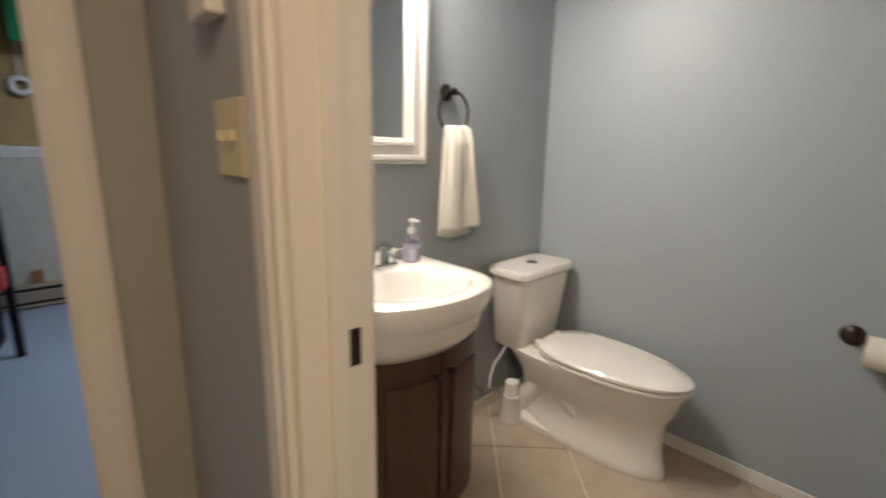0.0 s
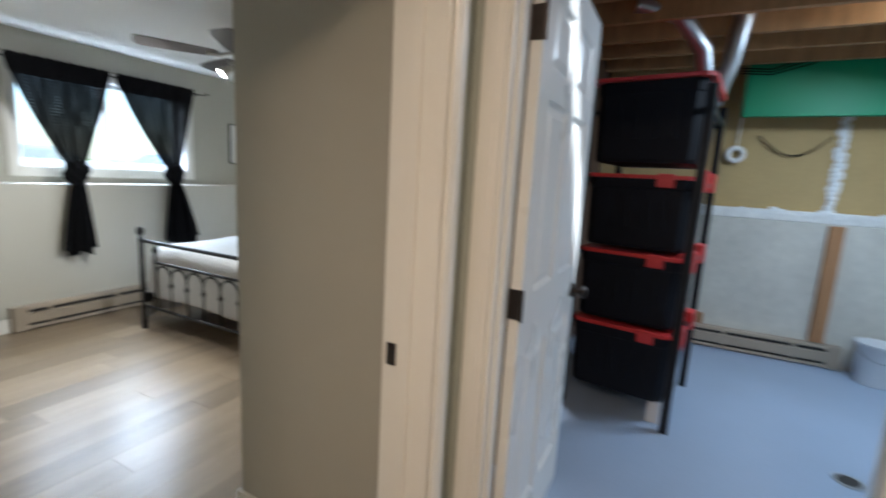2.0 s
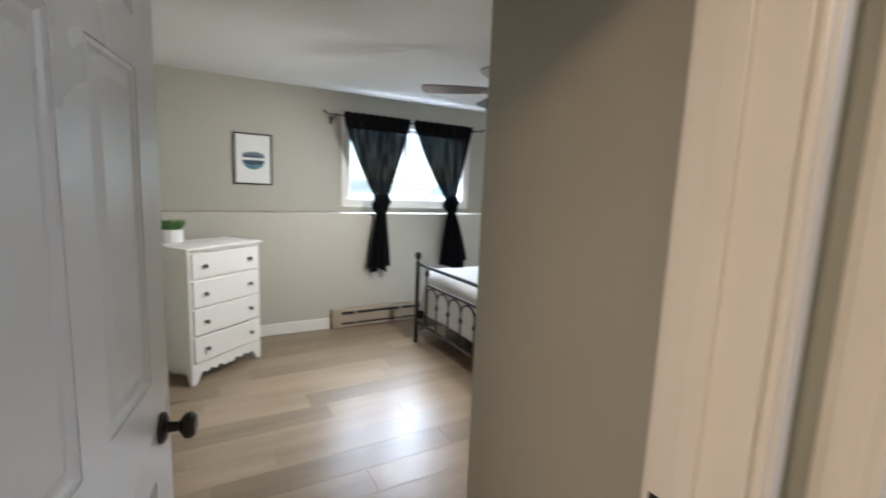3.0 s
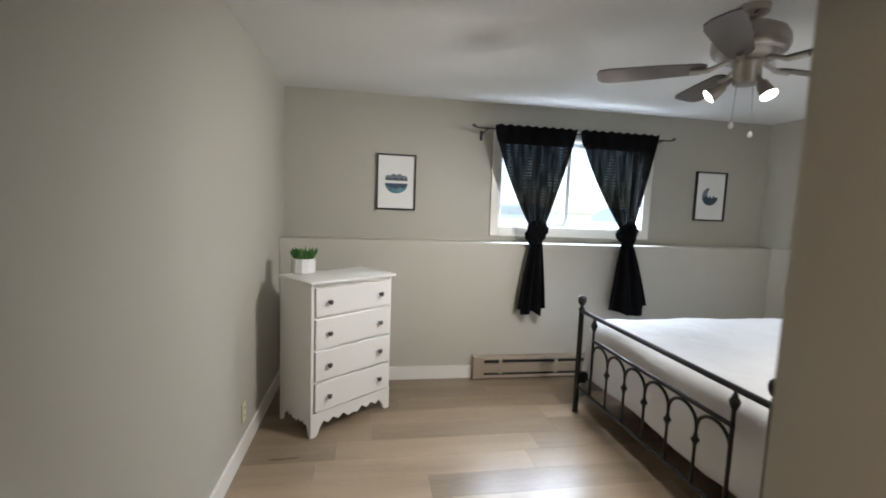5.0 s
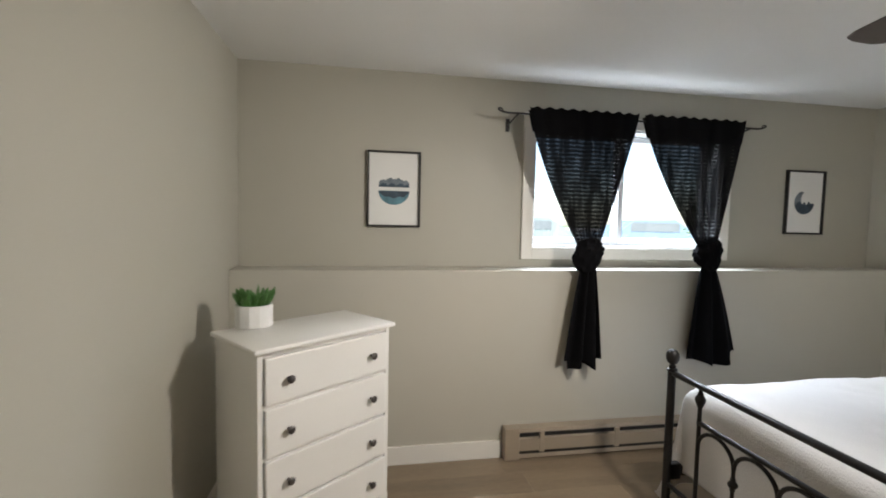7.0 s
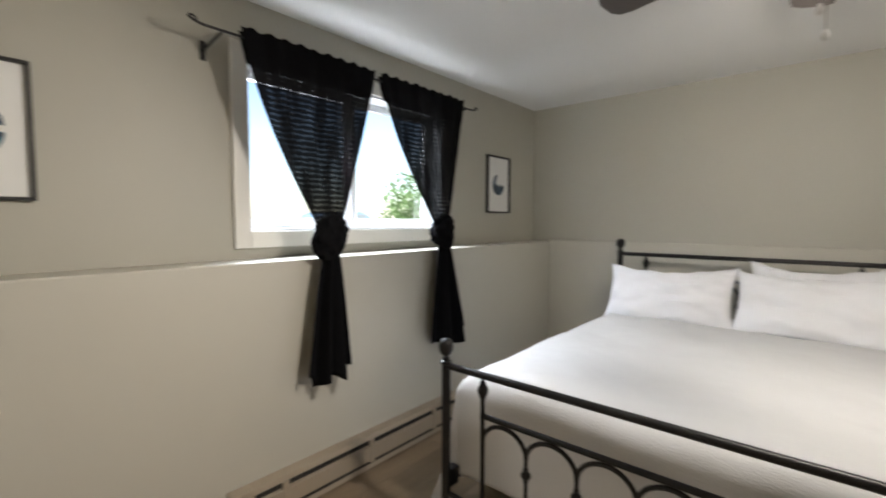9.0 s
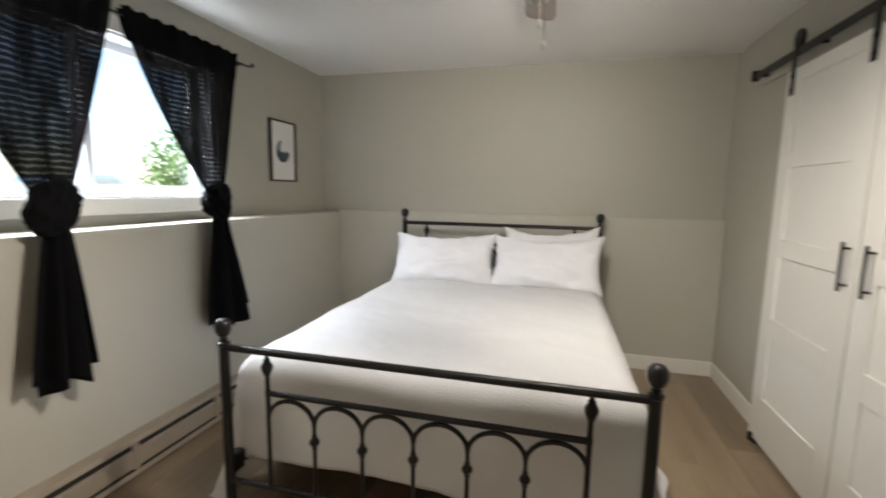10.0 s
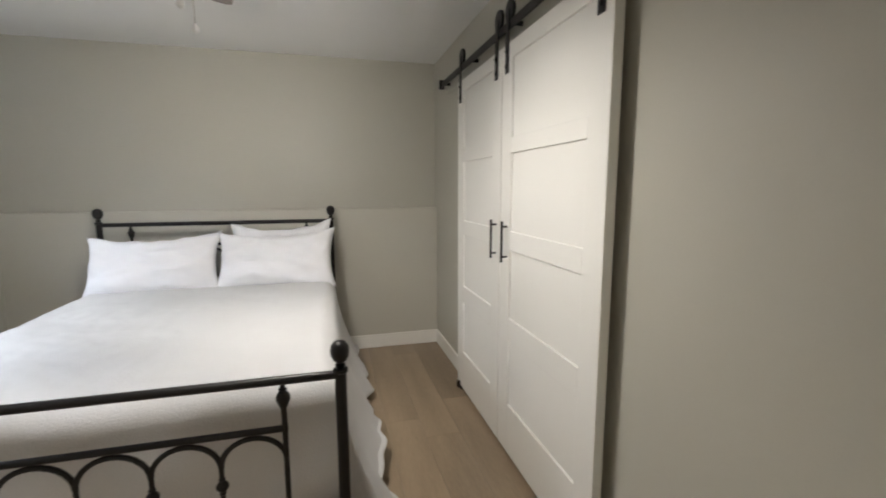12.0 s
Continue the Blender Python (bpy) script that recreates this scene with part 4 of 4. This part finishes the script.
lt = thing("utility_light", "small lit utility lamp between the joists", "light", (5.85, 3.3, 2.40))
part("holder", lathe(B(), [(.05, .215), (.06, .10), (.03, .08)][::-1], seg=16), M["plastic"], lt)
part("bulb", lathe(B(), [(.004, -.02), (.03, 0), (.032, .03), (.018, .08)], seg=14), M["bulb"], lt, smooth=True)

# ---- bathroom ----
VX, VW = 5.93, .31
vn = thing("vanity", "dark espresso wood vanity cabinet with two doors", "vanity", (VX, 1.26, 0))


def bow(w, d0, d1, n=24):
    pts = [(-w, 0), (-w, -d0)]
    for k in range(1, n):
        a = -w + 2 * w * k / n
        pts.append((a, -d0 - (d1 - d0) * (1 - (a / w) ** 2) ** .7))
    return pts + [(w, -d0), (w, 0)]


part("body", prism(B(), bow(.248, .32, .405), .075, .69), M["wood"], vn)
part("toe_kick", prism(B(), bow(.225, .27, .345), 0, .075), M["wood"], vn)


def front(x, d0=.32, d1=.405, w=.248):
    return -d0 - (d1 - d0) * max(0, 1 - (x / w) ** 2) ** .7


for s in (-1, 1):
    xs = [s * (.006 + .232 * k / 10) for k in range(11)]
    lo = [(x, front(x) - .001, .085) for x in xs] + [(x, front(x) - .019, .085) for x in xs[::-1]]
    d = part("door", loft(B(), [lo, [(x, y, .685) for x, y, _ in lo]]), M["wood"], vn)
    xs = [s * (.05 + .14 * k / 8) for k in range(9)]
    lo = [(x, front(x) - .018, 0) for x in xs] + [(x, front(x) - .028, 0) for x in xs[::-1]]
    part("raised_panel", loft(B(), [[(x, y, .15) for x, y, _ in lo], [(x, y, .61) for x, y, _ in lo]]), M["wood"], d)
    kx = s * .035
    part("knob", lathe(B(), [(.006, 0), (.005, .012), (.014, .018), (.015, .026), (.003, .031)], (kx, front(kx) - .018, .62), 14, (0, -1, 0)), M["bronze"], d, "dark round knob", True)

sk = thing("sink", "glossy white belly-front sink top with a deep basin on the vanity", "sink", (VX, 1.258, .05))


def sink_loop(w, d, z, sh=1.0):
    """Closed loop of the sink's rim: flat back, shoulders, round belly."""
    pts = [(-w, 0, z), (0, 0, z), (w, 0, z), (w, -d * .60, z)]
    n = 24
    for k in range(n + 1):
        a = math.pi * k / n
        pts.append((w * .985 * math.cos(a), -d * .64 - d * .36 * math.sin(a) ** .8, z))
    pts.append((-w, -d * .60, z))
    return pts


bm = B()
outer = [sink_loop(.20, .36, .61), sink_loop(.235, .42, .635), sink_loop(.252, .46, .68), sink_loop(.26, .47, .735), sink_loop(.262, .478, .745), sink_loop(.268, .49, .765), sink_loop(.274, .50, .80), sink_loop(.270, .495, .825), sink_loop(.258, .482, .834)]
n = len(outer[0])
rings = [[bm.verts.new(p) for p in lp] for lp in outer]


def basin(q, z):
    out = []
    for p in outer[-1]:
        cx, cy = 0, -.285
        a = math.atan2(p[1] - cy, p[0] - cx)
        out.append((cx + .21 * q * math.cos(a), cy + .155 * q * math.sin(a), z))
    return out


for lp in (basin(1.06, .833), basin(1.0, .826), basin(.93, .79), basin(.75, .735), basin(.4, .712), basin(.08, .708)):
    rings.append([bm.verts.new(p) for p in lp])
for a, b in zip(rings, rings[1:]):
    for k in range(n):
        bm.faces.new((a[k], a[(k + 1) % n], b[(k + 1) % n], b[k]))
bm.faces.new(rings[0][::-1])
bm.faces.new(rings[-1])
part("basin", bm, M["porcelain"], sk, smooth=True)
part("drain", lathe(B(), [(.02, .7085), (.019, .712), (.001, .713)], (0, -.285, 0), 14), M["chrome"], sk)
fc = thing("faucet", "chrome two-handle faucet on the sink", "faucet", (VX, 1.18, .884))
part("base", box(B(), -.08, .08, -.024, .024, 0, .018, .007), M["chrome"], fc, smooth=True)
part("spout", tube(B(), [(0, 0, .015), (0, -.005, .07), (0, -.05, .095), (0, -.10, .085)], [.017, .014, .012, .011], 12), M["chrome"], fc, smooth=True)
for s in (-1, 1):
    hd = lathe(B(), [(.017, .016), (.015, .045), (.019, .05), (.012, .062)], (s * .06, 0, 0), 14)
    tube(hd, [(s * .06, 0, .055), (s * .115, -.012, .066)], [.007, .005], 8)
    part("handle", hd, M["chrome"], fc, smooth=True)
sp = thing("soap_dispenser", "clear plastic soap pump bottle on the sink", "soap bottle", (6.10, 1.19, .8845))
part("bottle", lathe(B(), [(.030, 0), (.035, .006), (.036, .055), (.030, .075), (.016, .095), (.013, .11)], seg=20), M["soap"], sp, smooth=True)
part("soap_liquid", lathe(B(), [(.031, .004), (.032, .05), (.03, .056)], seg=18), mat("lilac_soap", (.86, .85, .91), .25), sp, "pale lilac soap", True)
pm = lathe(B(), [(.015, .108), (.015, .128), (.006, .13), (.005, .15), (.013, .152), (.012, .163)], seg=14)
box(pm, -.008, .008, -.04, 0, .152, .162, .003)
part("pump", pm, M["plastic"], sp, "white pump head", True)

mr = thing("mirror_cabinet", "white framed bathroom mirror with stepped moulding", "mirror", (0, 1.26, 0))
X0, X1, Z0, Z1 = 5.66, 6.18, 1.25, 1.97
bm = B()
for k, (ins, dep) in enumerate(((0, .055), (.012, .07), (.03, .058), (.062, .068), (.078, .05))):
    w = (.012, .018, .032, .016, .012)[k]
    a, b, c, d = X0 + ins, X1 - ins, Z0 + ins, Z1 - ins
    box(bm, a, a + w, -dep, -.001, c, d, .003)
    box(bm, b - w, b, -dep, -.001, c, d, .003)
    box(bm, a + w, b - w, -dep, -.001, c, c + w, .003)
    box(bm, a + w, b - w, -dep, -.001, d - w, d, .003)
part("frame", bm, M["trim"], mr)
part("glass", box(B(), X0 + .09, X1 - .09, -.04, -.03, Z0 + .09, Z1 - .09), M["mirror"], mr, "silvered mirror glass")
vl = thing("vanity_light", "frosted vanity light bar over the mirror", "light", (5.93, 1.26, 2.12))
part("backplate", box(B(), -.28, .28, -.03, -.001, -.05, .05, .005), M["nickel"], vl)
for x in (-.19, 0, .19):
    part("shade", lathe(B(), [(.03, -.02), (.05, .02), (.055, .09)], (x, -.09, -.03), 16, (0, -.35, 1)), M["bulb"], vl, "lit frosted shade", True)

tr_ = thing("towel_ring", "dark bronze towel ring on the bathroom wall", "towel ring", (6.325, 1.26, 1.525))
part("rose", lathe(B(), [(.033, .001), (.034, .008), (.026, .016), (.013, .022), (.012, .05), (.016, .056), (.006, .062)], (0, 0, 0), 20, (0, -1, 0)), M["bronze"], tr_, smooth=True)
part("ring", tube(B(), [(.08 * math.sin(a), -.052, -.078 + .08 * math.cos(a)) for a in [2 * math.pi * k / 36 for k in range(37)]], .0055, 8), M["bronze"], tr_, smooth=True)


def towel(u, v):
    """Hand towel folded through the ring; v runs from the back hem over the ring to the front hem."""
    q = (v - .42)
    if q < 0:
        dz, y = -q / .42, .014
        ln = .43
    else:
        dz, y = q / .58, -.014
        ln = .395
    w = .060 + .050 * min(1, dz * 1.1) ** 1.2
    if q < 0:
        w *= .80
    x = (u - .5) * 2 * w + .018 * dz
    r = .016 * max(0, 1 - dz * 9)
    f = .010 * math.sin(u * 9 + 1 + dz) * (1 - .5 * dz) + .004 * math.sin(u * 23) * (1 - dz)
    return (x, y * min(1, dz * 8) + f - (.012 if q > 0 else -.0), r - dz * ln - .012 * math.sin(u * 3.0) * dz)


tw = part("hand_towel", sheet(B(), towel, 44, 60), M["towel"], smooth=True)
tw.location = (6.335, 1.205, 1.387)
tw.modifiers.new("thick", "SOLIDIFY").thickness = .009
tagged(tw, "cream terry hand towel hanging through the ring", "towel")

# toilet
TX = 6.805
to = thing("toilet", "glossy white two-piece elongated toilet with closed lid", "toilet", (TX, 1.25, 0))


def rrect(w, y0_, y1_, z, c=.05, n=5):
    pts = []
    for cx, cy, a0 in ((w - c, y0_ + c, -90), (w - c, y1_ - c, 0), (-w + c, y1_ - c, 90), (-w + c, y0_ + c, 180)):
        for k in range(n + 1):
            a = radians(a0 + 90 * k / n)
            pts.append((cx + c * math.cos(a), cy + c * math.sin(a), z))
    return pts


def egg(w, yb, yf, z, n=36, p=1.0):
    """Elongated loop: squarish at the back, round in front."""
    pts = []
    ym_ = yb + (yf - yb) * .40
    for k in range(n):
        a = 2 * math.pi * k / n
        c, s = math.cos(a), math.sin(a)
        if s >= 0:
            pts.append((w * math.copysign(abs(c) ** .72, c), ym_ + (yb - ym_) * abs(s) ** .72, z))
        else:
            pts.append((w * c, ym_ + (yf - ym_) * abs(s), z))
    return pts


part("tank", loft(B(), [rrect(.155, -.19, -.035, .385, .03), rrect(.165, -.20, -.03, .40, .035), rrect(.195, -.225, -.02, .70, .04), rrect(.198, -.228, -.02, .735, .04)]), M["porcelain"], to, smooth=True)
lid = part("tank_lid", loft(B(), [rrect(.205, -.236, -.012, .737, .045), rrect(.214, -.244, -.006, .745, .05), rrect(.214, -.244, -.006, .768, .05), rrect(.205, -.236, -.012, .78, .045)]), M["porcelain"], to, smooth=True)
part("flush_button", lathe(B(), [(.026, .7805), (.025, .785), (.02, .786), (.001, .787)], (0, -.125, 0), 20), M["chrome"], lid, "chrome dual flush button", True)
part("bowl", loft(B(), [egg(.122, -.14, -.835, 0), egg(.126, -.135, -.84, .010), egg(.123, -.14, -.836, .035), egg(.108, -.15, -.822, .08), egg(.102, -.15, -.812, .14), egg(.106, -.14, -.810, .20), egg(.128, -.14, -.822, .25), egg(.158, -.12, -.85, .305), egg(.172, -.08, -.862, .355), egg(.18, -.06, -.876, .385), egg(.18, -.06, -.876, .397)]), M["porcelain"], to, smooth=True)
part("foot", loft(B(), [egg(.128, -.10, -.58, .0), egg(.132, -.10, -.585, .012), egg(.128, -.10, -.58, .035), egg(.105, -.12, -.55, .055)]), M["porcelain"], to, smooth=True)
for x in (-.066, .066):
    part("trapway", tube(B(), [(x * .7, -.16, .04), (x, -.20, .14), (x, -.28, .225), (x, -.38, .235), (x * .95, -.46, .17), (x * .85, -.50, .09)], [.05, .052, .05, .05, .046, .03], 16), M["porcelain"], to, "moulded trapway bulge", True)
part("seat", loft(B(), [egg(.182, -.255, -.882, .398), egg(.188, -.25, -.888, .404), egg(.188, -.25, -.888, .413), egg(.183, -.255, -.882, .418)]), M["porcelain"], to, smooth=True)
part("lid", loft(B(), [egg(.184, -.25, -.884, .421), egg(.190, -.245, -.892, .426), egg(.190, -.245, -.892, .437), egg(.180, -.255, -.879, .447), egg(.12, -.31, -.81, .453)]), M["porcelain"], to, smooth=True)
for x in (-.08, .08):
    part("hinge", box(B(), x - .02, x + .02, -.26, -.232, .40, .44, .006), M["porcelain"], to)
part("bolt_cap", lathe(B(), [(.016, 0), (.015, .012), (.003, .018)], (-.10, -.37, .05), 12), M["plastic"], to, smooth=True)

wv_ = thing("water_valve", "chrome shutoff valve with a white supply hose by the toilet", "valve", (6.55, 1.26, .165))
part("stub", tube(B(), [(0, 0, 0), (0, -.09, 0)], .009, 10), M["chrome"], wv_, smooth=True)
part("escutcheon", lathe(B(), [(.026, .001), (.024, .008), (.01, .012)], (0, 0, 0), 14, (0, -1, 0)), M["chrome"], wv_, smooth=True)
part("valve_body", tube(B(), [(-.01, -.085, 0), (.085, -.1, -.01)], [.013, .010], 10), M["nickel"], wv_, smooth=True)
part("supply_hose", tube(B(), [(.03, -.092, .0), (.035, -.09, .07), (.06, -.09, .13), (.10, -.10, .17), (.115, -.12, .23)], .006, 8), M["plastic"], wv_, "white supply hose", True)
br = thing("toilet_brush", "white toilet brush holder on the tile floor", "toilet brush", (6.67, 1.10, 0))
part("holder", lathe(B(), [(.05, 0), (.052, .01), (.04, .13), (.042, .135), (.036, .136)], seg=20), M["plastic"], br, smooth=True)
part("brush", lathe(B(), [(.02, .012), (.034, .05), (.036, .17), (.034, .205), (.02, .21)], seg=16), M["plastic"], br, smooth=True)
tp = thing("paper_holder", "dark bronze toilet paper holder with a white roll", "paper holder", (7.06, -.03, .71))
part("rose", lathe(B(), [(.036, .001), (.037, .008), (.03, .014), (.014, .02), (.012, .05), (.018, .06), (.004, .066)], (0, 0, 0), 20, (-1, 0, 0)), M["bronze"], tp, smooth=True)
part("bar", tube(B(), [(-.055, 0, 0), (-.055, -.16, 0)], .006, 8), M["bronze"], tp)
part("paper_roll", lathe(B(), [(.02, 0), (.055, .001), (.055, .10), (.02, .101)], (-.055, -.035, -.03), 24, (0, -1, 0)), M["towel"], tp, "white paper roll", True)

# ---- outside ----
setting("ground", box(B(), -400, -.2, -400, 400, .05, .25), M["lawn"], "green lawn outside the window")
setting("road", box(B(), -160, -1.2, -90, 160, .25, .265), M["asphalt"], "pale gravel drive outside")


def car(label, at, rz, paint):
    c = thing("parked_car", label, "car", at, rz, "cars on the drive")
    side = [(-2.1, .35), (-2.15, .6), (-2.05, .85), (-1.2, .95), (-.6, 1.38), (.9, 1.42), (1.6, 1.0), (2.1, .9), (2.15, .5), (2.05, .35)]
    part("body", loft(B(), [[(x * .98, -.85, z * .99) for x, z in side], [(x, -.8, z) for x, z in side], [(x, .8, z) for x, z in side], [(x * .98, .85, z * .99) for x, z in side]]), paint, c)
    for s in (-1, 1):
        part("side_window", prism(B(), [(-.75, s * .855), (1.0, s * .855), (1.0, s * .87), (-.75, s * .87)], 1.0, 1.3), M["lcd"], c)
        for x in (-1.3, 1.3):
            w = part("wheel", lathe(B(), [(.2, 0), (.33, .01), (.33, .2), (.2, .21)], (x, s * .68, .33), 20, (0, s, 0)), M["tyre"], c)
            part("rim", lathe(B(), [(.2, 0), (.19, .02), (.03, .03)], (x, s * .885, .33), 14, (0, s, 0)), M["duct"], w)
    return c


car("blue parked car on the drive outside", (-12.0, 10.6, .265), 84, M["carpaint"])
car("grey-green parked car on the drive outside", (-12.2, 5.9, .265), 87, M["cargrey"])
tre = thing("tree", "small leafy green tree outside near the drive", "tree", (-4.4, 7.9, .25))
tre.scale = (.5, .5, .45)
tk = tube(B(), [(0, 0, 0), (.1, 0, 1.2), (.0, .1, 2.6), (.1, 0, 4)], [.2, .16, .11, .05], 10)
for a in range(6):
    tube(tk, [(0, 0, 1.6 + a * .3), (math.cos(a * 1.7) * .7, math.sin(a * 1.7) * .7, 2.4 + a * .35), (math.cos(a * 1.7) * 1.3, math.sin(a * 1.7) * 1.3, 2.8 + a * .4)], [.06, .04, .015], 6)
part("trunk", tk, M["bark"], tre)
rnd = random.Random(2)
vs, fs = [], []
for k in range(3800):
    a, b, r = rnd.uniform(0, 6.28), rnd.uniform(-1, 1), rnd.uniform(.3, 1) ** .5
    lump = 1 + .3 * math.sin(3 * a + 2 * b) + .2 * math.sin(7 * a)
    c = Vector((math.cos(a) * math.sqrt(1 - b * b) * 2.0 * r * lump, math.sin(a) * math.sqrt(1 - b * b) * 2.0 * r * lump, 2.7 + b * 2.0 * r * lump))
    d = Vector((rnd.uniform(-1, 1), rnd.uniform(-1, 1), rnd.uniform(-1, 1))).normalized() * .11
    e = d.orthogonal().normalized() * .06
    i = len(vs)
    vs += [c - d, c + e, c + d, c - e]
    fs.append((i, i + 1, i + 2, i + 3))
me = bpy.data.meshes.new("crown")
me.from_pydata(vs, [], fs)
me.materials.append(mat("tree_leaf", (.09, .17, .045), .6, 0, .4, 2, 20, 0))
cr = new("crown", me)
cr.parent = tre

# ---- floor pieces ----
PW, PL = .19, 1.22
cache = {}


def piece(name, me_key, make, parent, loc, material):
    if me_key not in cache:
        bm = make()
        bmesh.ops.recalc_face_normals(bm, faces=bm.faces[:])
        me_ = bpy.data.meshes.new(name)
        bm.to_mesh(me_)
        bm.free()
        me_.materials.append(material)
        cache[me_key] = me_
    ob = new(name, cache[me_key])
    ob.parent = parent
    ob.location = loc
    return ob


def plank_mesh(w, ln):
    def make():
        bm = B()
        g, c = .0003, .0007
        loops = [[(g, g, -.012), (w - g, g, -.012), (w - g, ln - g, -.012), (g, ln - g, -.012)], [(g, g, -c), (w - g, g, -c), (w - g, ln - g, -c), (g, ln - g, -c)], [(g + c, g + c, 0), (w - g - c, g + c, 0), (w - g - c, ln - g - c, 0), (g + c, ln - g - c, 0)]]
        return loft(bm, loops)
    return make


def lay(x0, x1, y0_, y1_, seed):
    rnd = random.Random(seed)
    x = x0
    while x < x1 - .01:
        w = round(min(PW, x1 - x), 3)
        y = y0_ - round(rnd.uniform(.1, 1.0), 1)
        while y < y1_ - .01:
            a, b = max(y, y0_), min(y + PL, y1_)
            if b - a > .02:
                ln = round(b - a, 3)
                piece("plank", ("p", w, ln), plank_mesh(w, ln), floor_bed, (x, a, 0), M["plank"])
            y += PL
        x += PW


lay(.0, 3.275, -.02, 4.45, 1)
lay(3.275, 4.10, -.02, 1.17, 2)
lay(4.10, 5.42, -1.3, 1.27, 3)


def clip(poly, x0, x1, y0_, y1_):
    for ax, lim, sg in ((0, x0, 1), (0, x1, -1), (1, y0_, 1), (1, y1_, -1)):
        out = []
        for i, p in enumerate(poly):
            q = poly[(i + 1) % len(poly)]
            dp, dq = sg * (p[ax] - lim), sg * (q[ax] - lim)
            if dp >= 0:
                out.append(p)
            if dp * dq < 0:
                t = dp / (dp - dq)
                out.append((p[0] + (q[0] - p[0]) * t, p[1] + (q[1] - p[1]) * t))
        poly = out
        if len(poly) < 3:
            return []
    return poly


TS = .335
for i in range(-8, 9):
    for j in range(-8, 9):
        cx = 6.45 + (i - j) * TS * .7071
        cy = .78 + (i + j) * TS * .7071
        h = TS * .7071 - .0045
        pg = clip([(cx + h, cy), (cx, cy + h), (cx - h, cy), (cx, cy - h)], 5.425, 7.05, -.99, 1.25)
        if len(pg) < 3:
            continue
        loc = [(x - cx, y - cy) for x, y in pg]
        k = ("t", i, j) if len(pg) != 4 or abs(loc[0][0] - h) > 1e-6 else ("t",)
        piece("tile", k, lambda loc=loc: prism(B(), loc, -.006, 0), floor_bath, (cx, cy, 0), M["tile"])
